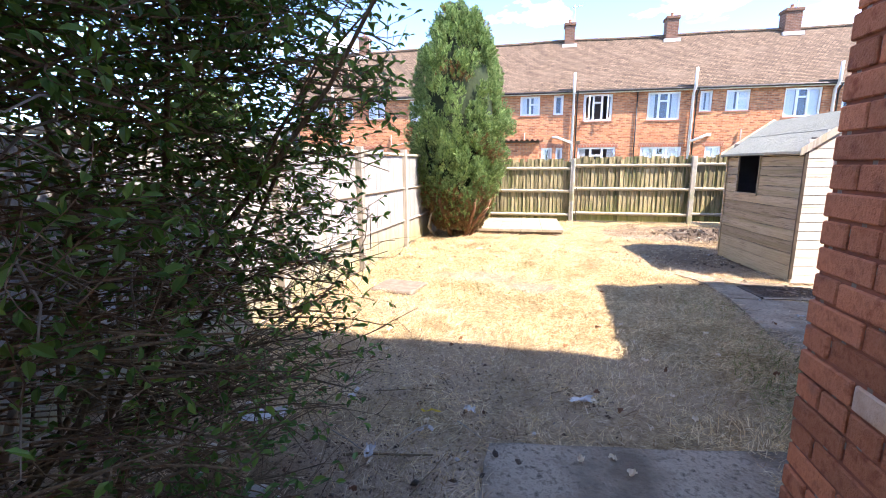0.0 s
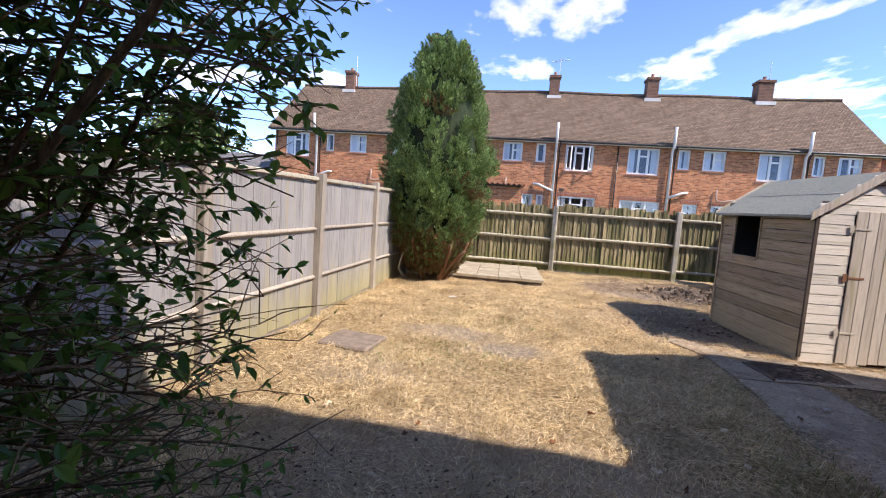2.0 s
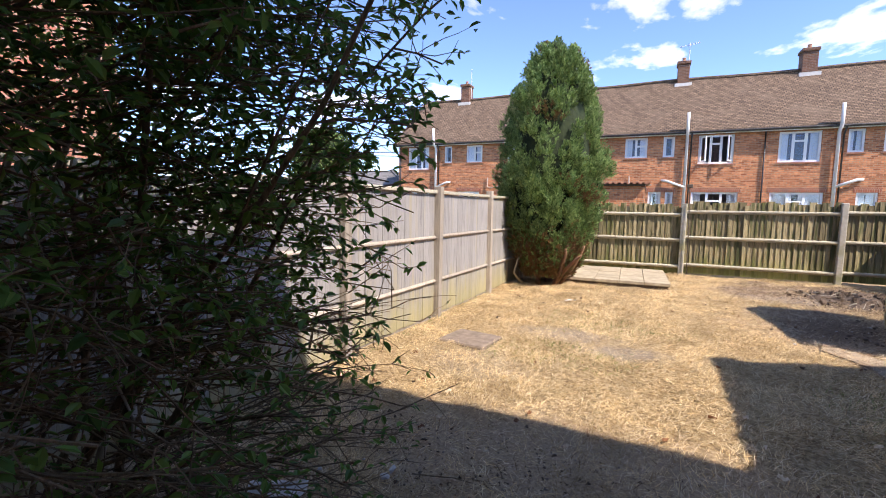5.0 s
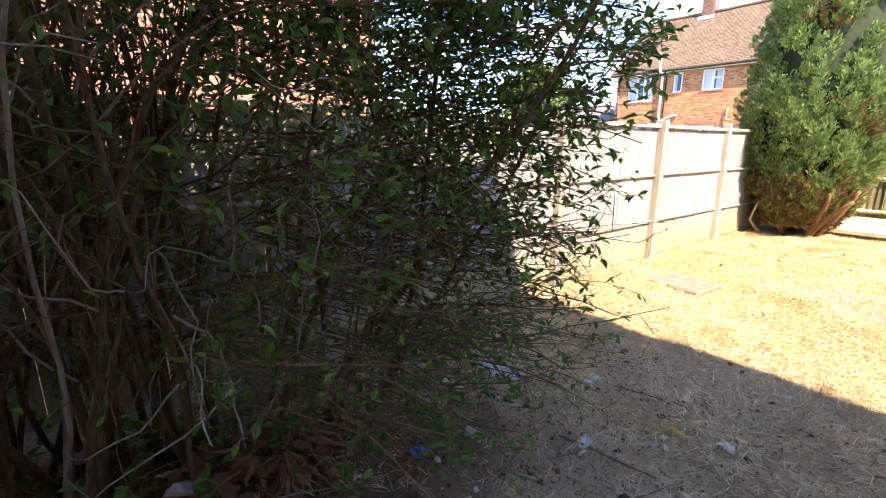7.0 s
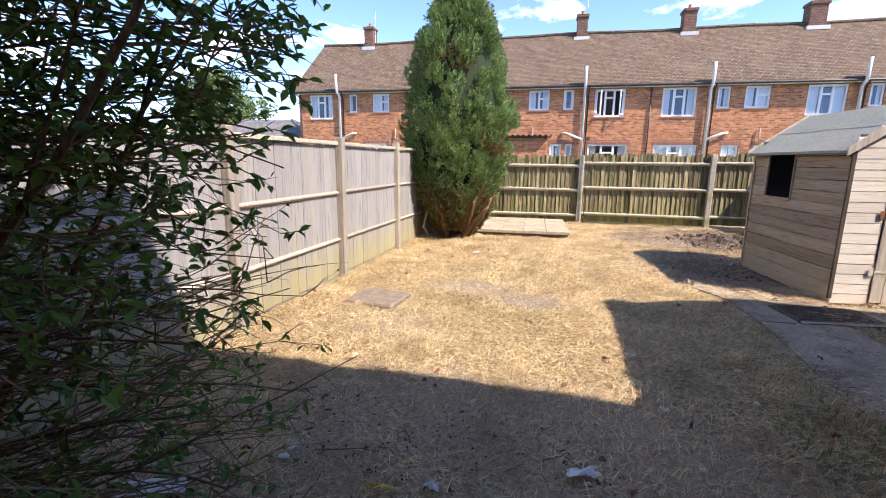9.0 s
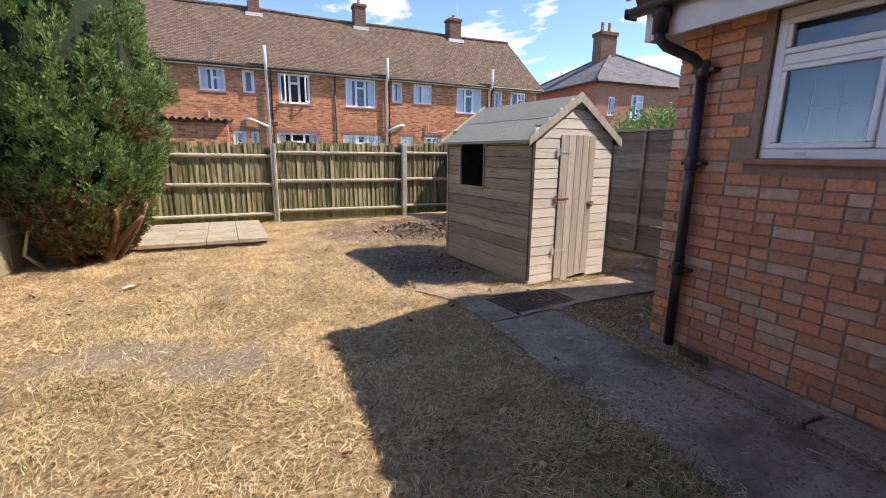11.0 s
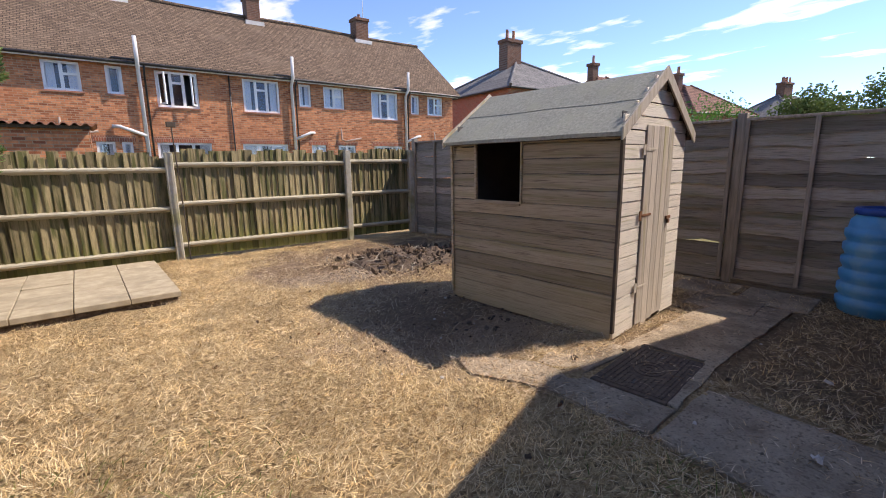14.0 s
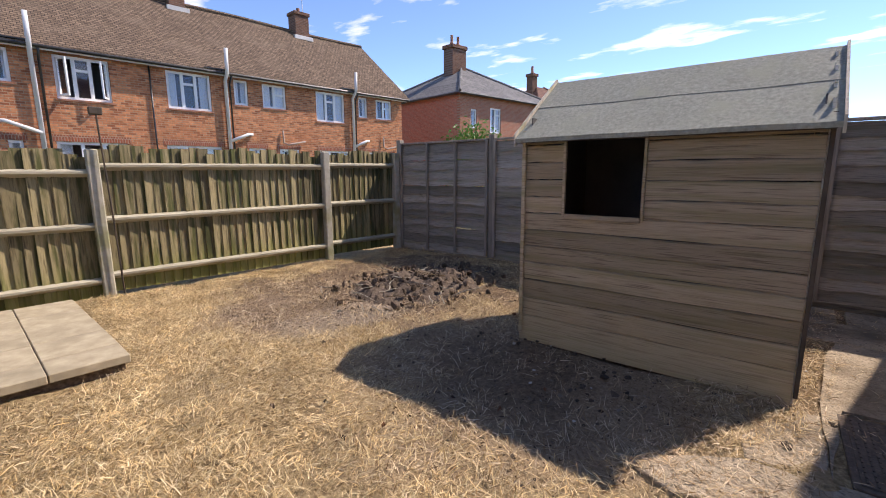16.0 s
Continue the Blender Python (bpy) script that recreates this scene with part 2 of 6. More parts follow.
M["upvc"] = surf("white_upvc", [(0.76, 0.76, 0.75), (0.82, 0.82, 0.81)], 5, rough=0.35, bump=0, rand=0.03, spec=0.5)
M["paint"] = surf("white_paint", [(0.66, 0.65, 0.62), (0.78, 0.77, 0.74)], 6, rough=0.5, bump=0.1, rand=0.04)
M["pipe"] = surf("grey_plastic_pipe", [(0.58, 0.57, 0.56), (0.70, 0.69, 0.68)], 4, rough=0.5, bump=0, rand=0.05)
M["vent"] = surf("weathered_pipe", [(0.26, 0.19, 0.15), (0.40, 0.33, 0.28)], 5, rough=0.7, rand=0.05)
M["black"] = surf("black_plastic", [(0.015, 0.015, 0.017), (0.035, 0.034, 0.034)], 8, rough=0.35, bump=0.1, rand=0, spec=0.5,
                  stain=(0.09, 0.085, 0.08), stain_scale=4, stain_at=(0.6, 0.7))
# dark colour standing for shade in the shed and key slots, and for reflected bars
M["dark"] = surf("dark_stand_in", [(0.08, 0.078, 0.078), (0.13, 0.12, 0.115)], 3, bump=0, rand=0)
# dim grey: the shade of unlit rooms put into the colour
M["room"] = surf("room_shade_grey", [(0.10, 0.11, 0.13), (0.17, 0.18, 0.20)], 0.8, bump=0, rand=0.2)
M["curtain"] = surf("pale_curtain", [(0.62, 0.65, 0.70), (0.82, 0.83, 0.85)], 14, (8, 8, 0.3), bump=0, rand=0.12)
M["stonesill"] = surf("tiled_sill", [(0.30, 0.13, 0.08), (0.40, 0.2, 0.13)], 10, rand=0.1)
M["lead"] = surf("pale_flashing", [(0.50, 0.49, 0.47), (0.62, 0.60, 0.57)], 9, rough=0.6, rand=0.1)
M["glass"] = glassy("window_glass", (0.94, 0.96, 0.97))
M["blue"] = surf("blue_plastic", [(0.035, 0.23, 0.48), (0.05, 0.30, 0.58)], 4, rough=0.45, bump=0.1, rand=0.05, spec=0.45,
                 stain=(0.12, 0.33, 0.5), stain_scale=3)
M["lidblue"] = surf("dark_blue_plastic", [(0.012, 0.05, 0.24), (0.02, 0.08, 0.32)], 4, rough=0.4, bump=0, rand=0.05)
M["bark"] = surf("bark", [(0.10, 0.066, 0.036), (0.26, 0.185, 0.105)], 12, (6, 6, 0.8), rand=0.25, island=True)
M["pale_bark"] = surf("pale_bark", [(0.26, 0.235, 0.18), (0.40, 0.36, 0.29)], 12, (6, 6, 0.8), rand=0.1)
M["red_bark"] = surf("cypress_bark", [(0.17, 0.085, 0.05), (0.31, 0.17, 0.10)], 10, (6, 6, 0.8), rand=0.1)
M["leaf"] = leafy("privet_leaf", [(0.05, 0.115, 0.02), (0.10, 0.21, 0.038), (0.19, 0.33, 0.06), (0.07, 0.15, 0.03)], 0.42, 0.35, 0.35)
M["leaf_bright"] = leafy("young_leaf", [(0.07, 0.18, 0.03), (0.12, 0.26, 0.05)], 0.4, 0.3)
M["cypress"] = leafy("cypress_spray", [(0.06, 0.115, 0.04), (0.19, 0.30, 0.10), (0.32, 0.43, 0.165), (0.125, 0.215, 0.075)], 0.75, 0.15, 0.1, 5.0)
M["cypress_brown"] = leafy("browned_spray", [(0.16, 0.085, 0.045), (0.25, 0.15, 0.07), (0.12, 0.11, 0.04)], 0.8, 0.15, 0.1)
M["tree_leaf"] = leafy("broad_leaf", [(0.08, 0.125, 0.035), (0.15, 0.20, 0.06), (0.11, 0.16, 0.045)], 0.6, 0.2, 0.2)
M["straw"] = leafy("dry_grass", [(0.17, 0.10, 0.045), (0.74, 0.57, 0.31), (0.88, 0.75, 0.49), (0.32, 0.195, 0.085), (0.82, 0.64, 0.36), (0.68, 0.47, 0.21)], 0.75, 0.25, 0.2, 2.2)
M["straw_grey"] = leafy("grey_litter", [(0.12, 0.075, 0.042), (0.56, 0.42, 0.27), (0.80, 0.67, 0.48), (0.26, 0.16, 0.08), (0.68, 0.51, 0.30)], 0.85, 0.15, 0.1, 2.5)
M["grass"] = leafy("green_grass", [(0.07, 0.115, 0.022), (0.15, 0.21, 0.045), (0.26, 0.28, 0.08)], 0.6, 0.2, 0.2)
M["clod"] = surf("dark_clod", [(0.045, 0.031, 0.021), (0.17, 0.125, 0.09)], 30, rough=0.95, bump=0.8, rand=0.35)
M["crumb"] = leafy("soil_crumb", [(0.05, 0.033, 0.022), (0.16, 0.11, 0.075), (0.09, 0.06, 0.04), (0.30, 0.25, 0.20), (0.12, 0.08, 0.055)], 0.95, 0.0, 0.1)
M["stone"] = surf("pale_stone", [(0.42, 0.39, 0.34), (0.60, 0.57, 0.51)], 20, rough=0.9, rand=0.12)
M["cream"] = surf("cream_rubble", [(0.58, 0.53, 0.40), (0.72, 0.68, 0.55)], 25, rough=0.9, rand=0.05)
M["litter"] = surf("white_litter", [(0.42, 0.40, 0.36), (0.62, 0.60, 0.55)], 20, rough=0.6, rand=0.1)
M["bluelitter"] = surf("blue_litter", [(0.02, 0.22, 0.55), (0.04, 0.30, 0.65)], 20, rough=0.5, rand=0.1)
M["yellow"] = surf("yellow_scrap", [(0.60, 0.42, 0.03), (0.72, 0.52, 0.06)], 20, rough=0.6, rand=0.1)
M["render_white"] = surf("white_render", [(0.66, 0.64, 0.60), (0.76, 0.74, 0.70)], 3, rand=0.0)


def ground_material():
    m, nt, lk, b = nodes_of("dry_lawn_and_soil")
    tc = nt.new("ShaderNodeTexCoord")
    v = tc.outputs["Object"]
    straw = link_ramp(nt, lk, noise_of(nt, lk, v, 30, 6, 0.7), [(0.10, 0.066, 0.034), (0.38, 0.27, 0.14), (0.70, 0.54, 0.31)])
    patch = nt.new("ShaderNodeMapRange")
    patch.inputs[1].default_value, patch.inputs[2].default_value, patch.inputs[4].default_value = 0.5, 0.68, 0.7
    lk.new(noise_of(nt, lk, v, 1.6, 5), patch.inputs[0])
    straw = mixed(nt, lk, patch.outputs[0], straw, (0.40, 0.30, 0.17))
    soil = link_ramp(nt, lk, noise_of(nt, lk, v, 45, 6, 0.7), [(0.20, 0.135, 0.085), (0.52, 0.385, 0.26), (0.70, 0.55, 0.39)])
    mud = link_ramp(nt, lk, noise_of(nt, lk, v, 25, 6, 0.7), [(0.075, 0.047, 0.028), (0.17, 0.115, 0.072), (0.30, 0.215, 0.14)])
    ash = link_ramp(nt, lk, noise_of(nt, lk, v, 35, 6, 0.75), [(0.18, 0.15, 0.12), (0.44, 0.385, 0.32)])
    far = link_ramp(nt, lk, noise_of(nt, lk, v, 0.2, 5), [(0.10, 0.12, 0.04), (0.24, 0.21, 0.09)])
    col = straw
    for key, c in (("soil", soil), ("mud", mud), ("ash", ash), ("far", far)):
        a = nt.new("ShaderNodeAttribute")
        a.attribute_name = key
        col = mixed(nt, lk, a.outputs["Fac"], col, c)
    lk.new(col, b.inputs["Base Color"])
    b.inputs["Roughness"].default_value, b.inputs["Specular IOR Level"].default_value = 0.95, 0.15
    bumped(nt, lk, noise_of(nt, lk, v, 38, 6, 0.75), b, 1.0, 0.035)
    return m


# ---- building helpers ----
def empty(name, m=None):
    ob = new(name)
    ob.empty_display_size = 0.2
    if m is not None:
        ob.matrix_basis = m
    return ob


def thing(name, label, category, m=None, group="", kind=""):
    return tagged(empty(name, m), label, category, group, kind)


def mesh_of(name, bm, mat, smooth=False):
    me = bpy.data.meshes.new(name)
    bmesh.ops.recalc_face_normals(bm, faces=bm.faces[:]) if len(bm.faces) < 20000 else None
    bm.to_mesh(me)
    bm.free()
    me.materials.append(mat)
    if smooth:
        me.shade_smooth()
    return me


def part(name, bm, mat, parent=None, label="", m=None, smooth=False):
    ob = new(name, mesh_of(name, bm, mat, smooth))
    ob.parent = parent
    if m is not None:
        ob.matrix_basis = m
    if label:
        ob["label"] = label
    return ob


def piece(name, me, parent, m):
    ob = new(name, me)
    ob.parent = parent
    ob.matrix_basis = m
    return ob


def raw(name, verts, faces, mat, parent=None, smooth=False):
    me = bpy.data.meshes.new(name)
    me.from_pydata(verts, [], faces)
    me.materials.append(mat)
    if smooth:
        me.shade_smooth()
    ob = new(name, me)
    ob.parent = parent
    return ob


def box(x0, y0, z0, x1, y1, z1, bev=0.0, bm=None):
    b = bm or bmesh.new()
    v = [b.verts.new(p) for p in ((x0, y0, z0), (x1, y0, z0), (x1, y1, z0), (x0, y1, z0), (x0, y0, z1), (x1, y0, z1), (x1, y1, z1), (x0, y1, z1))]
    for f in ((0, 3, 2, 1), (4, 5, 6, 7), (0, 1, 5, 4), (1, 2, 6, 5), (2, 3, 7, 6), (3, 0, 4, 7)):
        b.faces.new([v[i] for i in f])
    if bev:
        bmesh.ops.bevel(b, geom=b.edges[:], offset=bev, segments=1, affect="EDGES")
    return b


def prism(poly, a, b, axis="y", bm=None):
    """A polygon of two coordinates, drawn out along an axis from a to b."""
    bm = bm or bmesh.new()
    put = {"y": lambda p, t: (p[0], t, p[1]), "x": lambda p, t: (t, p[0], p[1]), "z": lambda p, t: (p[0], p[1], t)}[axis]
    lo, hi = [bm.verts.new(put(p, a)) for p in poly], [bm.verts.new(put(p, b)) for p in poly]
    n = len(poly)
    bm.faces.new(lo[::-1])
    bm.faces.new(hi)
    for i in range(n):
        bm.faces.new((lo[i], lo[(i + 1) % n], hi[(i + 1) % n], hi[i]))
    return bm


def tube(points, radii, n=8, bm=None):
    bm = bm or bmesh.new()
    rings = []
    pts = [Vector(p) for p in points]
    for i, p in enumerate(pts):
        d = (pts[min(i + 1, len(pts) - 1)] - pts[max(i - 1, 0)]).normalized()
        u = d.orthogonal().normalized() if not rings else (side - d * side.dot(d)).normalized()
        side = u
        w = d.cross(u)
        r = radii if isinstance(radii, (int, float)) else radii[i]
        rings.append([bm.verts.new(p + r * (math.cos(a) * u + math.sin(a) * w)) for a in (2 * math.pi * k / n for k in range(n))])
    for a, b in zip(rings, rings[1:]):
        for k in range(n):
            bm.faces.new((a[k], a[(k + 1) % n], b[(k + 1) % n], b[k]))
    bm.faces.new(rings[0][::-1])
    bm.faces.new(rings[-1])
    return bm


def lathe(profile, n=32):
    bm = bmesh.new()
    rings = [[bm.verts.new((r * math.cos(2 * math.pi * k / n), r * math.sin(2 * math.pi * k / n), z)) for k in range(n)] for r, z in profile]
    for a, b in zip(rings, rings[1:]):
        for k in range(n):
            bm.faces.new((a[k], a[(k + 1) % n], b[(k + 1) % n], b[k]))
    bm.faces.new(rings[0][::-1])
    bm.faces.new(rings[-1])
    return bm


def wavy(x, y):
    return (np.sin(x * 1.7 + 0.6 * y + 1.3) * np.sin(y * 1.3 - 0.4 * x) + 0.6 * np.sin(3.1 * x - 1.9 * y + 0.4) * np.sin(2.3 * y + 1.1 * x)
            + 0.4 * np.sin(6.3 * x + 4.1 * y) * np.sin(5.7 * y - 3.3 * x + 2.0))


def blob(x, y, cx, cy, rx, ry, soft=0.35):
    d = np.sqrt(((x - cx) / rx) ** 2 + ((y - cy) / ry) ** 2) + 0.16 * wavy(x * 2.2, y * 2.2)
    return np.clip((1 + soft - d) / (2 * soft), 0, 1)


def soil_mask(x, y):
    """Bare, trodden soil: below the shrub, along the house and before the paths."""
    s = np.clip((2.9 - y + 0.45 * wavy(x, y)) / 1.1, 0, 1) * np.clip((2.3 - x + 0.3 * wavy(x + 3, y)) / 1.2, 0.25, 1)
    s = np.maximum(s, 0.6 * blob(x, y, 0.6, 3.0, 1.6, 0.6))
    s = np.maximum(s, 0.8 * blob(x, y, 2.9, 10.1, 0.8, 0.8))
    return np.maximum(s, 0.8 * blob(x, y, 3.3, 7.6, 1.2, 1.1))


def mud_mask(x, y):
    m = np.maximum(blob(x, y, 4.3, 10.15, 1.9, 1.6), blob(x, y, 3.2, 7.7, 0.9, 0.9, 0.5) * 0.9)
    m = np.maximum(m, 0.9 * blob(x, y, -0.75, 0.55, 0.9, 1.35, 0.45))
    return np.maximum(m, np.clip((x - 3.7) / 0.2, 0, 1) * np.clip((6.5 - y) / 0.2, 0, 1) * 0.75)


def ash_mask(x, y):
    return np.maximum.reduce([0.55 * blob(x, y, 0.15, 5.75, 0.55, 0.28), 0.6 * blob(x, y, 0.75, 5.35, 0.45, 0.22), 0.5 * blob(x, y, 2.95, 9.4, 0.6, 0.35),
                              0.35 * blob(x, y, -0.5, 4.4, 0.5, 0.4)])


# ---- ground ----
def spaced(lo, hi, step, reach):
    mid = np.arange(lo, hi + step / 2, step)
    out = [step]
    while sum(out) < reach:
        out.append(out[-1] * 1.35)
    steps = np.cumsum(out)
    return np.concatenate((lo - steps[::-1], mid, hi + steps))


gx, gy = spaced(-1.9, 6.9, 0.07, 1600), spaced(-1.5, 12.4, 0.07, 1600)
X, Y = np.meshgrid(gx, gy)
near = ((X > -2.5) & (X < 7.4) & (Y > -4) & (Y < 13)).astype(float)
Z = near * (0.012 * wavy(X * 1.3, Y * 1.3) + 0.008 * wavy(X * 5, Y * 5) - 0.012)
Z += near * 0.05 * mud_mask(X, Y) * (Y > 8.5)
ny, nx = X.shape
idx = np.arange(nx * ny).reshape(ny, nx)
quads = np.stack((idx[:-1, :-1], idx[:-1, 1:], idx[1:, 1:], idx[1:, :-1]), -1).reshape(-1, 4)
ground = raw("ground", np.stack((X, Y, Z), -1).reshape(-1, 3).tolist(), quads.tolist(), ground_material(), smooth=True)
tagged(ground, "dry straw-coloured lawn with bare soil and mud patches", "ground", kind="structure")
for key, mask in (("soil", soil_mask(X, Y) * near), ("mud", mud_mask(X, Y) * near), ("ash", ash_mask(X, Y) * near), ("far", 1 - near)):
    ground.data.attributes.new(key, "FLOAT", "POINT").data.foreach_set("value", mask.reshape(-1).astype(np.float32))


# ---- clouds, high above the houses; glowing, and carried on unseen all round as fill light ----
def cloud_material():
    m, nt, lk, b = nodes_of("cloud")
    tc = nt.new("ShaderNodeTexCoord")
    mp = nt.new("ShaderNodeMapping")
    mp.inputs["Scale"].default_value = (1, 0.55, 1)
    lk.new(tc.outputs["Object"], mp.inputs[0])
    f = nt.new("ShaderNodeMapRange")
    f.inputs[1].default_value, f.inputs[2].default_value, f.inputs[4].default_value = 0.55, 0.73, 0.75
    lk.new(noise_of(nt, lk, mp.outputs[0], 0.0042, 9, 0.56), f.inputs[0])
    em, tr, mx = nt.new("ShaderNodeEmission"), nt.new("ShaderNodeBsdfTransparent"), nt.new("ShaderNodeMixShader")
    em.inputs[0].default_value, em.inputs[1].default_value = (1.0, 0.97, 0.94, 1), 0.95
    lk.new(f.outputs[0], mx.inputs[0])
    lk.new(tr.outputs[0], mx.inputs[1])
    lk.new(em.outputs[0], mx.inputs[2])
    lk.new(mx.outputs[0], nt["Material Output"].inputs[0])
    return m


clouds = raw("backdrop_clouds", [(-2600, -2600, 420), (2600, -2600, 420), (2600, 2600, 420), (-2600, 2600, 420)], [(0, 1, 2, 3)], cloud_material())
tagged(clouds, "thin broken white clouds in a blue sky", "clouds", kind="structure")


# ---- fences ----
def left_fence():
    f = thing("fence", "weathered grey close-board timber fence panels between posts", "fence")
    bays = [-3.58, -1.70, 0.18, 2.06, 3.94, 5.82, 7.72, 9.60, 11.95]
    at = lambda y: -1.67 + (y - 3.94) * 0.0317
    post = mesh_of("post", box(-0.05, -0.05, -0.3, 0.05, 0.05, 1.70, 0.006), M["fence_post"])
    boards = [mesh_of("board", box(-0.012, 0, 0.02, 0.0, w, 1.60 + h, 0.002), M["fence_grey"]) for w, h in ((0.148, 0.0), (0.142, 0.004), (0.150, -0.004), (0.145, 0.002))]
    for y in bays:
        piece("post", post, f, pose(at(y) + 0.01, y, random.uniform(-0.01, 0.02), random.uniform(-0.8, 0.8), random.uniform(-0.6, 0.6)))
    for a, b in zip(bays, bays[1:]):
        n = max(1, round((b - a - 0.1) / 0.15))
        w = (b - a - 0.1) / n
        turn = math.degrees(math.atan2(at(a) - at(b), b - a))
        for i in range(n):
            y = a + 0.05 + i * w
            piece("board", random.choice(boards), f, pose(at(y) - 0.012 + random.uniform(-0.003, 0.003), y, random.uniform(-0.006, 0.006), 0, 0, turn) @ Matrix.Diagonal((1, w / 0.1455, 1, 1)))
        for z, t, d in ((1.05, 0.035, 0.03), (0.48, 0.035, 0.03)):
            r = prism([(0, z - t), (d, z - t * 0.3), (d, z + 0.002), (0, z + t * 0.6)], a + 0.052, b - 0.052, "y")
            ob = part("rail", r, M["fence_post"], f)
            ob.matrix_basis = pose(at(a) - 0.008, a, random.uniform(-0.012, 0.012), 0, 0, turn) @ pose(0, -a, 0)
        foot = part("gravel_board", box(-0.030, a + 0.052, -0.12, -0.006, b - 0.052, 0.05, 0.003), M["fence_post"], f)
        foot.matrix_basis = pose(at(a) - 0.008 - 0.014, a, 0, 0, 0, turn) @ pose(0, -a, 0)
        cap = part("cap_rail", box(-0.03, a + 0.052, 1.605, 0.035, b - 0.052, 1.65, 0.006), M["fence_rail"], f)
        cap.matrix_basis = pose(at(a) - 0.008, a, 0, 0, 0, turn) @ pose(0, -a, 0)


def back_fence():
    f = thing("fence", "mossy green feather-edge board fence with concrete posts and pale rails", "fence")
    posts = [(-1.45, -0.12), (1.61, -0.05), (4.43, 0.0), (5.82, 0.02)]
    post = mesh_of("post", box(-0.055, -0.05, -0.3, 0.055, 0.05, 1.66, 0.012), M["post_conc"])
    for x, dz in posts:
        piece("post", post, f, pose(x, 12.03, dz, 0, random.uniform(-0.4, 0.4)))
    boards = []
    for k in range(11):
        b = prism([(0, 0.02), (0.125, 0.02), (0.125, 0.014), (0, -0.012)], 0.0, 1.60 + random.uniform(-0.05, 0.04), "z")
        boards.append(mesh_of("board", b, M["fence_moss"]))
    for (a, za), (c, zc) in zip(posts, posts[1:]):
        lift = (za + zc) / 2
        n = int((c - a - 0.11) / 0.097)
        w = (c - a - 0.11) / n
        for i in range(n):
            piece("board", random.choice(boards), f, pose(a + 0.055 + i * w, 12.06 + random.uniform(-0.002, 0.005), lift + 0.06, random.uniform(-0.5, 0.5), random.uniform(-0.55, 0.55)))
        for z in (1.45, 0.88, 0.26):
            p = prism([(12.06, z - 0.05), (12.00, z - 0.012), (12.0, z + 0.012), (12.06, z + 0.035)], a + 0.057, c - 0.057, "x")
            part("rail", p, M["fence_rail"], f, m=pose(0, 0, lift, 0, random.uniform(-0.35, 0.35)))
    return f


def lap_fence():
    """Waney lap panels along the eastern boundary, five and a half degrees off the others."""
    turn = math.degrees(math.atan2(6.62 - 5.88, 12.05 - 4.75))
    f = thing("fence", "dark brown waney lap fence panels with upright battens", "fence", pose(5.93, 12.03, 0, 0, 0, turn))
    slats = []
    for k in range(9):
        s = bmesh.new()
        n = 16
        lo = [0.010 * math.sin(i * 0.9 + k * 2) + 0.006 * math.sin(i * 2.3 + k) + random.uniform(-0.006, 0.006) for i in range(n + 1)]
        prof = [[s.verts.new(p) for p in ((-0.036, -i * 1.80 / n, lo[i]), (-0.006, -i * 1.80 / n, 0.155), (0.004, -i * 1.80 / n, 0.155), (-0.012, -i * 1.80 / n, lo[i] + 0.004))] for i in range(n + 1)]
        for a, b in zip(prof, prof[1:]):
            for j in range(4):
                s.faces.new((a[j], b[j], b[(j + 1) % 4], a[(j + 1) % 4]))
        slats.append(mesh_of("slat", s, M["lap"]))
    batten = mesh_of("batten", box(-0.070, -0.020, 0.04, -0.037, 0.020, 1.80, 0.003), M["lap_batten"])
    post = mesh_of("post", box(-0.05, -0.045, -0.3, 0.05, 0.045, 1.90, 0.006), M["lap_batten"])
    for k in range(4):
        top = -k * 1.90
        piece("post", post, f, pose(0.01, top, 0))
        for i in range(13):
            piece("slat", random.choice(slats), f, pose(random.uniform(-0.002, 0.005), top - 0.05, 0.04 + i * 0.135 + random.uniform(-0.012, 0.012), random.uniform(-0.5, 0.5), random.uniform(-2.5, 0.5), 0))
        for y in (0.07, 0.66, 1.24, 1.83):
            piece("batten", batten, f, pose(0, top - y, 0.02))
        part("gravel_board", box(-0.012, top - 1.85, -0.1, 0.012, top - 0.05, 0.05, 0.003), M["lap"], f)
        part("cap_rail", box(-0.06, top - 1.85, 1.815, 0.03, top - 0.05, 1.845, 0.004), M["lap_batten"], f)
    return f


left_fence()
back_fence()
lap_fence()


# ---- concrete, covers and paving ----
def slab(name, poly, z, mat, label, cat="paving", kind="structure", thick=0.08):
    worn = []
    for p, q in zip(poly, poly[1:] + poly[:1]):
        n = max(1, int(math.dist(p, q) / 0.16))
        for i in range(n):
            k = 0.014 if i else 0.004
            worn.append((p[0] + (q[0] - p[0]) * i / n + random.uniform(-k, k), p[1] + (q[1] - p[1]) * i / n + random.uniform(-k, k)))
    b = prism(worn, z - thick, z, "z")
    bmesh.ops.bevel(b, geom=[e for e in b.edges if all(v.co.z > z - 0.001 for v in e.verts)], offset=0.006, segments=1, affect="EDGES")
    return tagged(part(name, b, mat, None), label, cat, kind=kind)


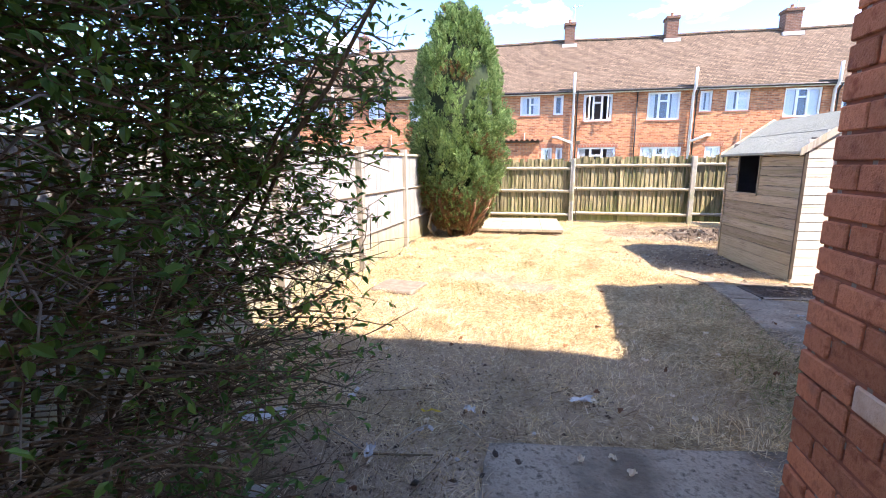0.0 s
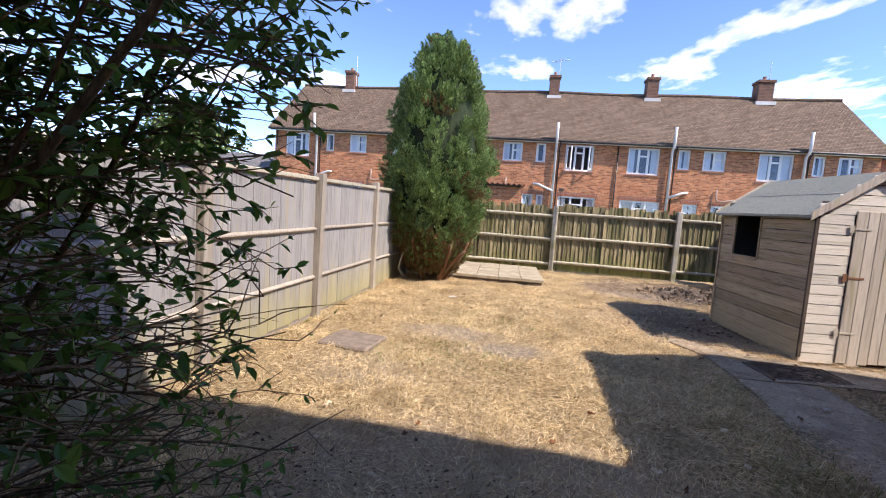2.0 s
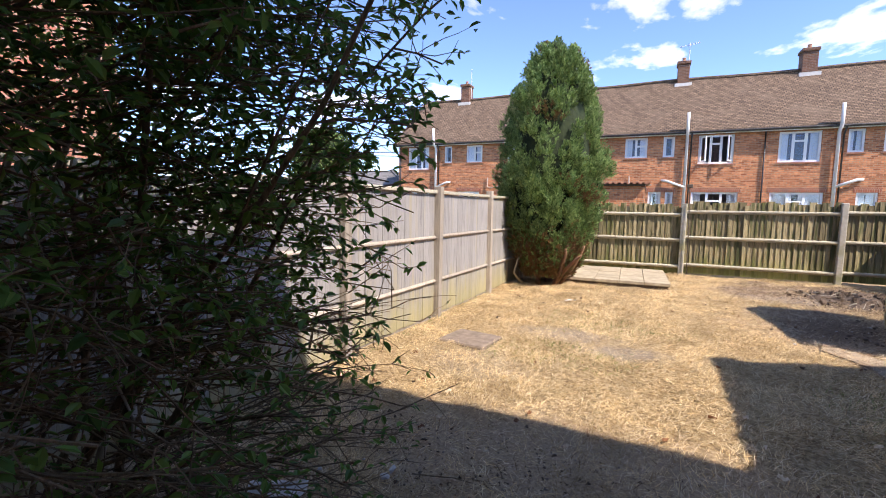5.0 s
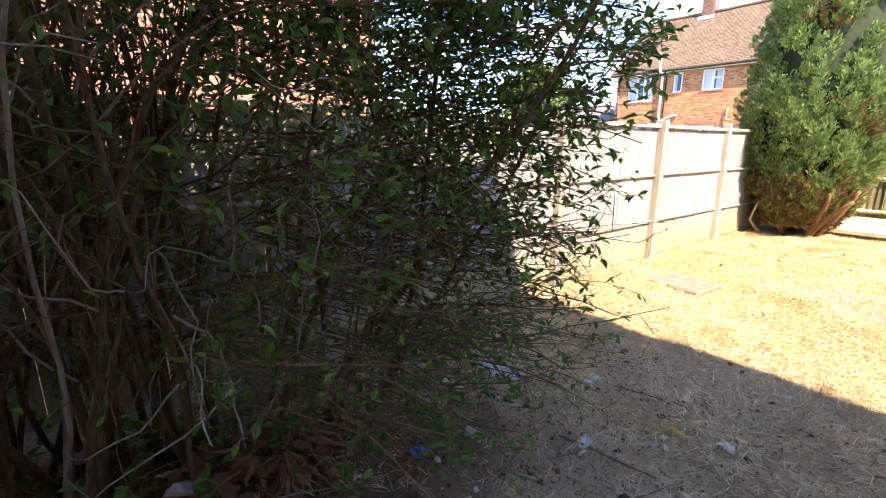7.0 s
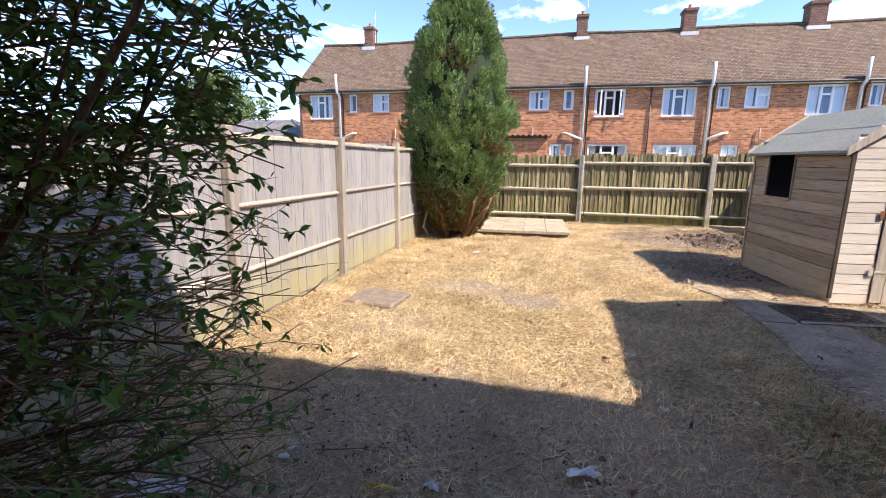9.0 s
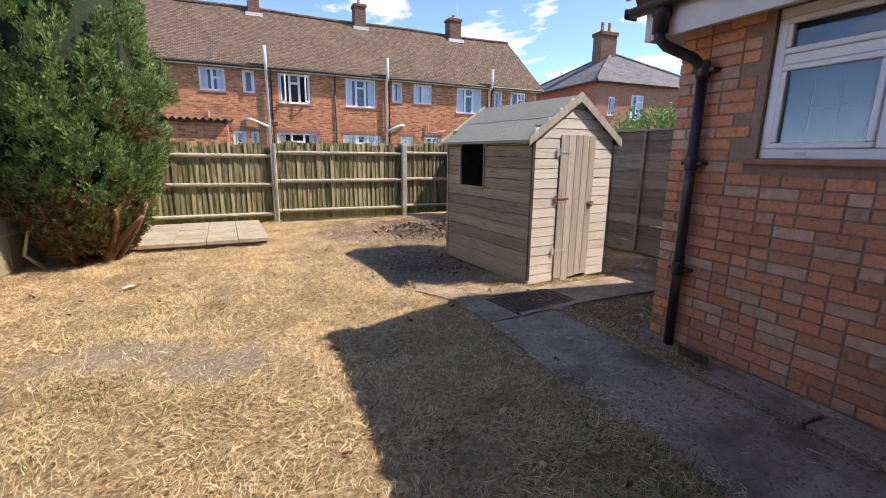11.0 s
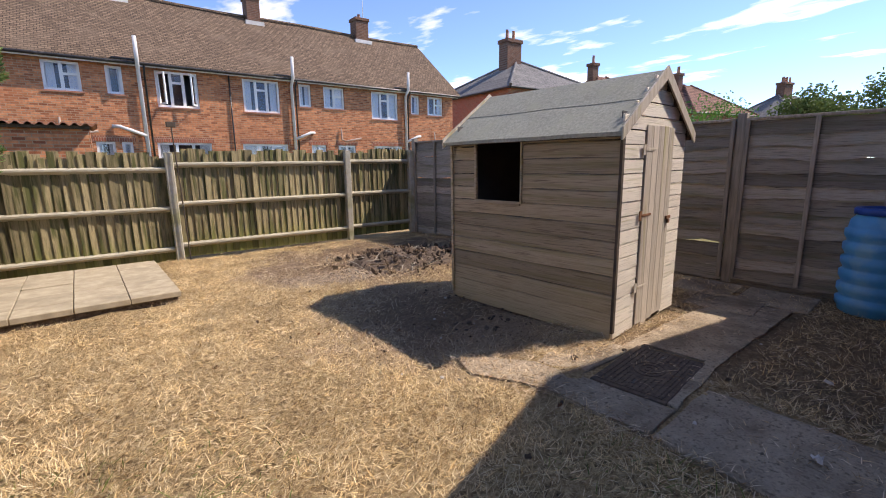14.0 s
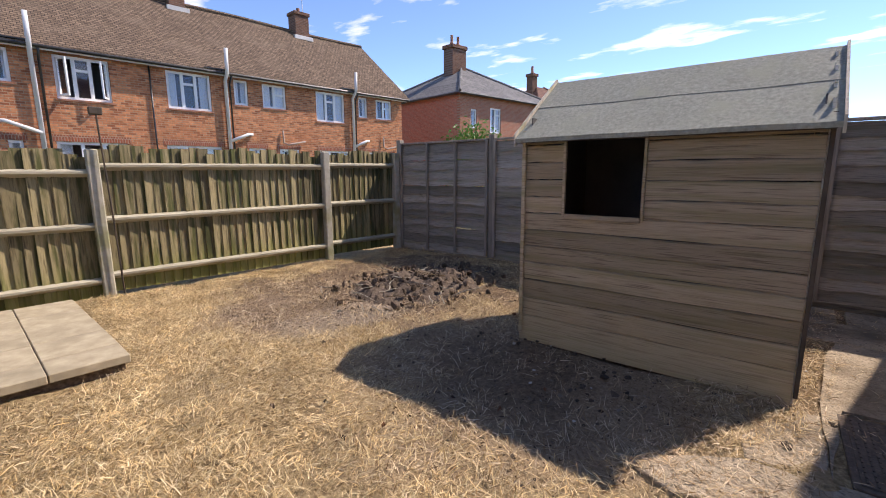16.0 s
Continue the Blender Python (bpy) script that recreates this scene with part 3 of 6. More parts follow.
PATH_LABEL = "worn grey concrete garden path beside the brick house"
slab("pavement_path", [(2.86, 1.56), (3.68, 1.56), (3.66, 3.6), (3.62, 5.36), (2.89, 5.33), (2.80, 4.2)], 0.006, M["concrete"], PATH_LABEL)
slab("pavement_apron", [(2.89, 5.345), (3.24, 5.37), (3.17, 5.90), (3.10, 6.30), (2.72, 6.75), (2.62, 6.45), (2.86, 6.0)], 0.004, M["concrete"], "worn concrete apron by the garden shed")
slab("pavement_apron_2", [(3.255, 5.37), (3.97, 5.46), (5.75, 5.50), (5.70, 6.02), (4.85, 6.10), (3.98, 6.06), (3.185, 5.97), (3.98, 5.97), (4.02, 5.54), (3.26, 5.44)],
     0.010, M["concrete"], "worn concrete apron by the garden shed door")
slab("pavement_apron_3", [(3.12, 6.28), (3.17, 5.985), (3.84, 6.05), (3.80, 6.16), (3.3, 6.34)], 0.002, M["concrete"], "cracked concrete strip before the shed wall")
slab("pavement_alley", [(0.60, -3.0), (1.57, -3.0), (1.57, 1.5), (1.95, 1.56), (2.2, 2.45), (0.60, 2.2)], 0.008, M["concrete"], "rough concrete side path between shrub and house wall")
for x, y, a in ((5.75, 6.0, 4), (5.72, 6.66, 5), (5.05, 6.66, 6)):
    flag = part("paving_flag", box(-0.0, -0.6, -0.05, 0.58, 0, 0.02, 0.008), M["concrete"], m=pose(x, y, 0.0, 1, -1, a) if x > 5.5 else pose(5.25, 6.28, 0, 0, 0, 6))
    tagged(flag, "loose mossy concrete paving flag lying in soil", "paving flag", "flags by the shed", "")
for y, a in ((3.93, 1), (3.31, 0), (2.69, -1)):
    flag = part("paving_flag", box(0, -0.6, -0.05, 0.24, 0, 0.045, 0.01), M["concrete"], m=pose(3.675, y, 0, 0, 0, a))
    tagged(flag, "grey concrete flag against the brick wall", "paving flag", "flags along the wall")


def manhole():
    t = thing("manhole_cover", "rusty dark cast-iron manhole cover set in concrete", "manhole cover", pose(3.575, 5.71, 0.012, 0, 0, 7))
    part("frame", box(-0.37, -0.235, -0.05, 0.37, 0.235, 0.0, 0.004), M["iron"], t)
    part("plate", box(-0.34, -0.205, 0.001, 0.34, 0.205, 0.006, 0.002), M["iron"], t)
    rib = mesh_of("rib", box(-0.018, -0.005, 0, 0.018, 0.005, 0.005, 0.001), M["iron"])
    for i in range(15):
        for j in range(12):
            x, y = -0.31 + i * 0.044 + (j % 2) * 0.012, -0.18 + j * 0.033
            if (x / 0.14) ** 2 + (y / 0.12) ** 2 > 1:
                piece("rib", rib, t, pose(x, y, 0.006))
    for r in (0.11, 0.07, 0.03):
        ring = tube([(r * math.cos(a), r * math.sin(a) * 0.85, 0.007) for a in (2 * math.pi * k / 24 for k in range(25))], 0.006, 6)
        part("ring", ring, M["iron"], t)
    for x in (-0.24, 0.24):
        # raised dark block: the shade of the key slot as colour
        part("key_slot", box(x - 0.03, -0.012, 0.006, x + 0.03, 0.012, 0.011, 0.002), M["dark"], t)


manhole()


def patio():
    """Raised flags in front of the back fence."""
    t = thing("patio", "raised patio of pale buff paving flags by the fence", "patio", pose(1.32, 9.58, 0, 0, 0, 2))
    part("bed", box(-2.35, 0.05, -0.05, -0.03, 2.2, 0.055), M["clod"], t)
    y = 0.0
    for d in (0.30, 0.44, 0.44, 0.44, 0.44):
        x = 0.0
        while x > -2.2:
            bm = box(x - 0.438, y + 0.003, 0.055, x - 0.003, y + d - 0.003, 0.115, 0.006)
            part("flag", bm, M["paving"], t, m=pose(0, 0, random.uniform(-0.002, 0.003), random.uniform(-0.2, 0.2), random.uniform(-0.15, 0.15)))
            x -= 0.44
        y += d


patio()
plate = part("drain_slab", box(-0.27, -0.25, -0.04, 0.27, 0.25, 0.025, 0.015), M["clod_pale"], m=pose(-0.82, 5.05, -0.005, 0, 0, -8))
tagged(plate, "small square concrete inspection slab sunk in the lawn", "inspection slab")


# ---- brick walls near the path ----
def brick_meshes(stock, depth=0.09):
    out = {}
    for key, w in (("stretcher", 0.215), ("header", 0.1025), ("closer", 0.05)):
        out[key] = [mesh_of("brick", box(0, 0, 0, depth, w, 0.065, 0.004), m) for m in (M[stock], M[stock], M[stock], M["brick_pale"])]
    return out


BRICKS = brick_meshes("brick")
SHADE_BRICKS = brick_meshes("brick_shade")


def lay_bricks(wall, x, y_end, y_from, z0, courses, hole=None, pale=0.2, stock=BRICKS):
    """Stretcher bond on a wall that faces -x, laid from the corner y_end back to y_from."""
    for c in range(courses):
        z = z0 + c * 0.075
        y = y_end
        first = "stretcher" if c % 2 else "header"
        while y > y_from:
            kind = first or random.choice(("stretcher", "stretcher", "header"))
            first = None
            w = {"stretcher": 0.215, "header": 0.1025}[kind]
            y -= w
            if not (hole and z + 0.07 > hole[2] and z < hole[3] and y < hole[1] and y + w > hole[0]):
                which = stock[kind][3] if random.random() < pale else stock[kind][random.randrange(3)]
                piece("brick", which, wall, pose(x + random.uniform(-0.003, 0.003), y, z, random.uniform(-0.4, 0.4), 0, random.uniform(-0.5, 0.5)))
            y -= 0.010


def holed(x0, x1, z0, z1, holes, a, b, axis, bm=None):
    """A wall slab with openings right through it, as cells; holes: (x0, x1, z0, z1)."""
    bm = bm or bmesh.new()
    xs = sorted({x0, x1, *[h[0] for h in holes], *[h[1] for h in holes]})
    zs = sorted({z0, z1, *[h[2] for h in holes], *[h[3] for h in holes]})
    solid = lambda i, k: 0 <= i < len(xs) - 1 and 0 <= k < len(zs) - 1 and not any(h[0] <= (xs[i] + xs[i + 1]) / 2 <= h[1] and h[2] <= (zs[k] + zs[k + 1]) / 2 <= h[3] for h in holes)
    put = (lambda u, w, z: (u, w, z)) if axis == "x" else (lambda u, w, z: (w, u, z))
    quad = lambda *p: bm.faces.new([bm.verts.new(put(*q)) for q in p])
    for i in range(len(xs) - 1):
        for k in range(len(zs) - 1):
            if not solid(i, k):
                continue
            u0, u1, w0, w1 = xs[i], xs[i + 1], zs[k], zs[k + 1]
            quad((u0, a, w0), (u1, a, w0), (u1, a, w1), (u0, a, w1))
            quad((u0, b, w0), (u0, b, w1), (u1, b, w1), (u1, b, w0))
            for di, dk, e in ((-1, 0, ((u0, w0), (u0, w1))), (1, 0, ((u1, w0), (u1, w1))), (0, -1, ((u0, w0), (u1, w0))), (0, 1, ((u0, w1), (u1, w1)))):
                if not solid(i + di, k + dk):
                    quad((e[0][0], a, e[0][1]), (e[1][0], a, e[1][1]), (e[1][0], b, e[1][1]), (e[0][0], b, e[0][1]))
    bmesh.ops.remove_doubles(bm, verts=bm.verts[:], dist=1e-5)
    return bm


WIN = (2.74, 3.95, 1.44, 2.30)
wall_ext = part("wall_extension", holed(1.5, 4.552, 0.0, 2.40, [WIN], 3.938, 4.14, "y"), M["mortar"])
tagged(wall_ext, "red brick side wall with pale limey patches", "wall", kind="structure")
wall_ext_end = tagged(part("wall_extension_end", box(4.145, 4.34, 0, 6.5, 4.548, 2.40), M["wall_y"]), "red brick end wall of the extension", "wall", kind="structure")
gable = prism([(3.9, 2.402), (8.5, 2.402), (6.2, 3.78)], 4.34, 4.54, "y")
tagged(part("wall_gable", gable, M["wall_y"]), "red brick gable of the extension", "wall", kind="structure")
wall_side = part("wall_side", box(1.588, -7.0, 0, 1.80, 1.492, 5.0), M["wall_x"])
tagged(wall_side, "red brick side wall of the house", "wall", kind="structure")
wall_rear = part("wall_rear", box(1.805, 1.28, 0, 3.935, 1.494, 5.0), M["wall_y"])
tagged(wall_rear, "red brick rear wall of the house", "wall", kind="structure")
tagged(part("wall_upper", box(3.938, 1.28, 2.41, 10.5, 1.494, 5.0), M["wall_y"]), "red brick upper rear wall of the house", "wall", kind="structure")
tagged(part("wall_front", box(1.805, -7.0, 0, 10.5, -6.8, 5.0), M["wall_y"]), "red brick front wall of the house", "wall", kind="structure")
plinth = part("plinth", box(3.885, 1.6, -0.05, 3.937, 4.62, 0.07, 0.015), M["concrete"])
tagged(plinth, "rough concrete strip at the foot of the wall", "plinth", kind="structure")


def slope(name, p, q, r, s, thick, mat, label):
    """A roof plane through four corners with some thickness below it."""
    bm = bmesh.new()
    n = (Vector(q) - Vector(p)).cross(Vector(s) - Vector(p)).normalized()
    n = n if n.z > 0 else -n
    top = [bm.verts.new(v) for v in (p, q, r, s)]
    low = [bm.verts.new(Vector(v) - n * thick) for v in (p, q, r, s)]
    bm.faces.new(top)
    bm.faces.new(low[::-1])
    for i in range(4):
        bm.faces.new((top[i], low[i], low[(i + 1) % 4], top[(i + 1) % 4]))
    ob = part(name, bm, mat)
    return tagged(ob, label, "roof", kind="structure")


slope("roof_extension_west", (3.60, 1.5, 2.515), (3.60, 4.72, 2.515), (6.2, 4.72, 4.01), (6.2, 1.5, 4.01), 0.06, M["roof_red"], "red-brown tiled roof of the extension")
slope("roof_extension_east", (8.83, 1.5, 2.50), (8.83, 4.72, 2.50), (6.205, 4.72, 4.01), (6.205, 1.5, 4.01), 0.06, M["roof_red"], "red-brown tiled roof of the extension")
slope("roof_house_north", (1.3, 1.8, 5.02), (10.8, 1.8, 5.02), (10.8, -2.7, 8.6), (5.8, -2.7, 8.6), 0.08, M["roof_red"], "red-brown tiled house roof")
slope("roof_house_west", (1.3, 1.8, 5.02), (1.3, -7.2, 5.02), (5.8, -2.71, 8.6), (5.8, -2.69, 8.6), 0.08, M["roof_red"], "red-brown tiled hip of the house roof")
slope("roof_house_south", (1.3, -7.2, 5.02), (10.8, -7.2, 5.02), (10.8, -2.7, 8.6), (5.8, -2.7, 8.6), 0.08, M["roof_red"], "red-brown tiled house roof")


def eave_tiles():
    t = thing("verge_tiles", "row of terracotta pantiles along the eave", "roof tiles")
    for i in range(14):
        y = 4.76 - i * 0.2
        arc = [(y - 0.10 + 0.1 * math.cos(a), 0.035 * math.sin(a)) for a in (math.pi * k / 6 for k in range(7))]
        bm = prism(arc + [(y - 0.185, -0.012), (y - 0.015, -0.012)], 0.0, 0.4, "x")
        part("tile", bm, M["terracotta"], t, m=pose(3.55, 0, 2.515, 0, -30, 0))


eave_tiles()
fascia = part("fascia", box(3.68, 1.5, 2.24, 3.705, 4.66, 2.47, 0.003), M["paint"])
tagged(fascia, "white painted fascia board", "fascia", kind="structure")
tagged(part("soffit", box(3.708, 1.5, 2.30, 3.93, 4.66, 2.32), M["paint"]), "white painted soffit", "soffit", kind="structure")
tagged(part("barge_end", box(3.685, 4.663, 2.24, 4.08, 4.685, 2.52, 0.003), M["paint"]), "white painted barge end board", "barge board", kind="structure")


def gutter():
    g = thing("gutter", "black plastic half-round gutter with downpipe on the wall", "gutter")
    ring = [(3.62 + 0.055 * math.cos(a), 2.455 + 0.055 * math.sin(a)) for a in (math.pi + math.pi * k / 10 for k in range(11))]
    inner = [(3.62 + 0.048 * math.cos(a), 2.455 + 0.048 * math.sin(a)) for a in (2 * math.pi - math.pi * k / 10 for k in range(11))]
    part("trough", prism(ring + inner, 1.5, 4.76, "y"), M["black"], g)
    part("stop_end", box(3.56, 4.76, 2.395, 3.68, 4.775, 2.465, 0.01), M["black"], g)
    part("outlet", lathe([(0.05, -0.10), (0.05, 0.0), (0.062, 0.01), (0.062, 0.05)], 16), M["black"], g, m=pose(3.62, 4.50, 2.35), smooth=True)
    part("swan_neck", tube([(3.62, 4.50, 2.32), (3.62, 4.50, 2.22), (3.66, 4.47, 2.17), (3.81, 4.37, 2.09), (3.855, 4.335, 2.03), (3.865, 4.33, 1.95)], 0.036, 12), M["black"], g, smooth=True)
    part("downpipe", tube([(3.865, 4.33, 2.0), (3.865, 4.33, 0.06)], 0.035, 14), M["black"], g, smooth=True)
    for z in (1.97, 1.36, 0.6):
        part("socket", lathe([(0.042, 0), (0.044, 0.01), (0.044, 0.09), (0.040, 0.10)], 16), M["black"], g, m=pose(3.865, 4.33, z), smooth=True)
        part("bracket", box(3.86, 4.25, z + 0.03, 3.93, 4.41, z + 0.055, 0.003), M["black"], g)


gutter()
vent = thing("air_brick", "dark metal ventilation grille low in the wall", "air vent", pose(3.872, 4.02, 0.01))
part("frame", box(0, 0, 0, 0.012, 0.23, 0.07, 0.002), M["iron"], vent)
for i in range(7):
    part("bar", box(-0.006, 0.018 + i * 0.03, 0.008, 0.0, 0.03 + i * 0.03, 0.062), M["iron"], vent)


def near_window():
    w = thing("window_1", "white plastic casement window with a top light", "window", kind="structure")
    y0, y1, z0, z1 = WIN
    x0, x1 = 3.965, 4.03
    fr = [(y0, y1, z0, z0 + 0.06), (y0, y1, z1 - 0.06, z1), (y0, y0 + 0.06, z0 + 0.06, z1 - 0.06), (y1 - 0.06, y1, z0 + 0.06, z1 - 0.06),
          (y0 + 0.06, y1 - 0.06, 1.98, 2.04), (3.33, 3.39, z0 + 0.06, 1.98), (3.33, 3.39, 2.04, z1 - 0.06)]
    for a, b, c, d in fr:
        part("frame_bar", box(x0, a + 0.0005, c + 0.0005, x1, b - 0.0005, d - 0.0005, 0.006), M["upvc"], w)
    for a, b, c, d in ((y0 + 0.06, 3.33, z0 + 0.06, 1.98), (3.39, y1 - 0.06, z0 + 0.06, 1.98), (y0 + 0.06, 3.33, 2.04, z1 - 0.06), (3.39, y1 - 0.06, 2.04, z1 - 0.06)):
        for q in ((a, b, c, c + 0.035), (a, b, d - 0.035, d), (a, a + 0.035, c + 0.035, d - 0.035), (b - 0.035, b, c + 0.035, d - 0.035)):
            part("sash_bar", box(x0 - 0.012, q[0] + 0.001, q[2] + 0.001, x0 + 0.03, q[1] - 0.001, q[3] - 0.001, 0.005), M["upvc"], w)
        part("pane", box(x0 + 0.012, a + 0.036, c + 0.036, x0 + 0.02, b - 0.036, d - 0.036), M["glass"], w).visible_shadow = False
    part("sill", box(3.88, y0 - 0.05, z0 - 0.035, 3.965, y1 + 0.05, z0 - 0.001, 0.006), M["stonesill"], w)
    part("latch", box(x0 - 0.02, 3.68, z0 + 0.025, x0 - 0.013, 3.74, z0 + 0.04, 0.002), M["pipe"], w)
    # added sheet close behind the glass, coloured as the room's shade
    part("blind", box(4.12, y0 + 0.02, z0 + 0.02, 4.13, y1 - 0.02, z1 - 0.02), M["room"], w, "dim grey sheet standing for the unlit room")
    # added dark bars that draw the pattern reflected in the pane
    bars = bmesh.new()
    for q in ((3.4, 3.88, 1.74, 1.755), (3.5, 3.515, 1.5, 1.9), (3.64, 3.655, 1.5, 1.93), (3.78, 3.795, 1.5, 1.9)):
        box(4.105, q[0], q[2], 4.115, q[1], q[3], bm=bars)
    part("lattice", bars, M["dark"], w, "dark bars standing for a reflection in the pane")


near_window()


# ---- garden shed ----
def shed():
    t = thing("garden_shed", "weathered wooden garden shed with green felt roof and open window", "shed", pose(3.87, 6.19, 0.06, 0, -0.4, 5.6))
    W, L, H = 1.20, 1.78, 1.60
    wy0, wy1, wz0, wz1 = 0.90, 1.43, 0.99, 1.47
    edge = lambda n: [random.uniform(-0.009, 0.004) if random.random() < 0.6 else 0.0 for _ in range(n)]

    def shiplap(n0, n1, z, h, axis, at, sign, mat, nm, parent):
        """One board: proud at its lower edge, with a slightly wandering line."""
        k = 7
        bm = bmesh.new()
        wob = edge(k) if axis == "y" else [w * 0.45 for w in edge(k)]
        d = (0.015 + random.uniform(-0.003, 0.004)) if axis == "y" else 0.017
        prof = [(0.0, 0.0), (d, 0.0), (d * 0.9, h - 0.012), (0.004, h - 0.004), (0.0, h - 0.004)]
        rows = []
        for i in range(k):
            u = n0 + (n1 - n0) * i / (k - 1)
            rows.append([bm.verts.new((at + sign * o, u, z + q + wob[i] * 0.7) if axis == "y" else (u, at + sign * o, z + q + wob[i] * 0.7)) for o, q in prof])
        for a, b in zip(rows, rows[1:]):
            for j in range(5):
                bm.faces.new((a[j], b[j], b[(j + 1) % 5], a[(j + 1) % 5]))
        bm.faces.new(rows[0])
        bm.faces.new(rows[-1][::-1])
        return part(nm, bm, mat, parent)

    heights = [0.22, 0.15, 0.15, 0.14, 0.13, 0.13, 0.13]
    z = -0.06
    for h in heights:
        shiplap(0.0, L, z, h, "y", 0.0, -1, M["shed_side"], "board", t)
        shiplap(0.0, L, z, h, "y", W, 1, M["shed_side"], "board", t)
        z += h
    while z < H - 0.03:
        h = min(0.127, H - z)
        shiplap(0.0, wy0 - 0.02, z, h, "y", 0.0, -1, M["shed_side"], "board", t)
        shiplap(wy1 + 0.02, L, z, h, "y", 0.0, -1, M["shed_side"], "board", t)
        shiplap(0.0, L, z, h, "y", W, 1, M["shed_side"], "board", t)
        z += h
    dx0, dx1, dz1 = 0.36, 0.90, 1.63
    top = lambda x: H + 0.06 + (0.6 - abs(x - 0.6)) * 0.69
    z, i = -0.05, 0
    while z < 2.0:
        h = 0.108
        cut = 0.6 - (2.02 - (z + h * 0.5)) / 0.69 if z > H - 0.02 else 0.0
        cut = max(0.0, cut)
        if z + h < dz1 + 0.03:
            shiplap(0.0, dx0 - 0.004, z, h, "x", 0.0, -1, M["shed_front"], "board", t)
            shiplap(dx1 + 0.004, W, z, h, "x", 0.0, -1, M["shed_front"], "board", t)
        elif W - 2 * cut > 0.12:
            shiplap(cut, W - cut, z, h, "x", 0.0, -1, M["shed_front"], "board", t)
        z += h
    back = prism([(0, 0), (W, 0), (W, H), (0.6, 2.0), (0, H)], L - 0.02, L, "y")
    part("back_wall", back, M["shed_side"], t)
    for x in (0.0, W - 0.035):
        for y in (0.0, L - 0.055):
            part("corner_post", box(x + 0.001, y + 0.001, 0.0, x + 0.034, y + 0.034, H - 0.02, 0.003), M["shed_dark"], t)
    part("corner_trim", box(-0.030, -0.028, 0.0, 0.004, -0.021, H + 0.0, 0.002), M["shed_dark"], t)
    part("corner_trim", box(-0.034, -0.0285, 0.0, -0.0215, -0.006, H + 0.0, 0.002), M["shed_dark"], t)
    part("corner_trim", box(-0.034, L - 0.03, 0.0, -0.0215, L, H, 0.002), M["shed_side"], t)
    # added dark sheets that give the inside of the shed its shade by colour
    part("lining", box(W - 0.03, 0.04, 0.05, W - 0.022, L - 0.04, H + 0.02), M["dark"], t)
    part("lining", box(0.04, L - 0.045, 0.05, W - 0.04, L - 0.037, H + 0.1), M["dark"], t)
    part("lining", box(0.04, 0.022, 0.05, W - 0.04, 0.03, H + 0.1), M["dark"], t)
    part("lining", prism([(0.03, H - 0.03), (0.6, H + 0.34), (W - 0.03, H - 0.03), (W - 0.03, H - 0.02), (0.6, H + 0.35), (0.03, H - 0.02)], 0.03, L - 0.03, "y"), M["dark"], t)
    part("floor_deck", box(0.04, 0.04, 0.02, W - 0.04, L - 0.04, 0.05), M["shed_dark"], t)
    for y in (wy0 - 0.02, wy1):
        part("window_frame", box(-0.03, y, wz0 - 0.02, -0.002, y + 0.02, wz1 + 0.1, 0.002), M["shed_side"], t)
    part("window_frame", box(-0.03, wy0 + 0.001, wz0 - 0.035, -0.002, wy1 - 0.001, wz0, 0.002), M["shed_side"], t)
    # door of five uprights
    d = empty("door")
    d.parent = t
    d.matrix_basis = pose(dx0, -0.013, 0.03, 0, 0.3, 0)
    xs = [0.0, 0.115, 0.225, 0.33, 0.435, 0.54]
    for a, b in zip(xs, xs[1:]):
        foot = random.uniform(-0.09, -0.04)
        part("door_board", box(a + 0.002, -0.016, foot, b - 0.002, 0.0, dz1 - 0.05 + random.uniform(-0.006, 0.004), 0.003), M["shed_door"], d)
    for z in (0.26, 0.86, 1.38):
        hg = box(-0.01, -0.021, z, 0.16, -0.0165, z + 0.022, 0.002)
        box(-0.055, -0.019, z - 0.03, -0.012, -0.014, z + 0.05, bm=hg)
        part("hinge", hg, M["rust"] if z == 0.86 else M["shed_door"], d)
    lt = box(0.47, -0.03, 0.80, 0.56, -0.0165, 0.83, 0.003)
    box(0.50, -0.034, 0.765, 0.53, -0.018, 0.80, bm=lt)
    part("latch", lt, M["rust"], d)
    part("ledge", box(0.02, 0.001, 0.3, 0.52, 0.018, 0.39), M["shed_dark"], d)
    # roof: boarding under two courses of felt a side
    ov, oy0, oy1 = 0.11, -0.05, L + 0.02
    ez = H + 0.05 - ov * 0.69 - 0.03
    rz = H + 0.02 + 0.6 * 0.69
    for s in (-1, 1):
        px = lambda u: 0.6 + s * (0.6 + ov) * u
        pz = lambda u: rz - (rz - ez) * u
        part("roof_board", prism([(px(0), pz(0) - 0.022), (px(0), pz(0) - 0.004), (px(0.99), pz(0.99) - 0.004), (px(0.99), pz(0.99) - 0.022)], oy0 + 0.01, oy1 - 0.01, "y"), M["shed_dark"], t)
        for u0, u1, lift in ((0.47, 1.0, 0.0), (0.0, 0.50, 0.005)):
            bm = bmesh.new()
            n, m = 14, 6
            g = []
            for i in range(n + 1):
                y = oy0 + (oy1 - oy0) * i / n
                col = []
                for j in range(m + 1):
                    u = u0 + (u1 - u0) * j / m
                    sag = 0.003 * math.sin(y * 7 + s) * math.sin(u * 9) + random.uniform(-0.0015, 0.0015)
                    col.append(bm.verts.new((px(u), y, pz(u) + lift + sag)))
                g.append(col)
            for i in range(n):
                for j in range(m):
                    bm.faces.new((g[i][j], g[i + 1][j], g[i + 1][j + 1], g[i][j + 1]))
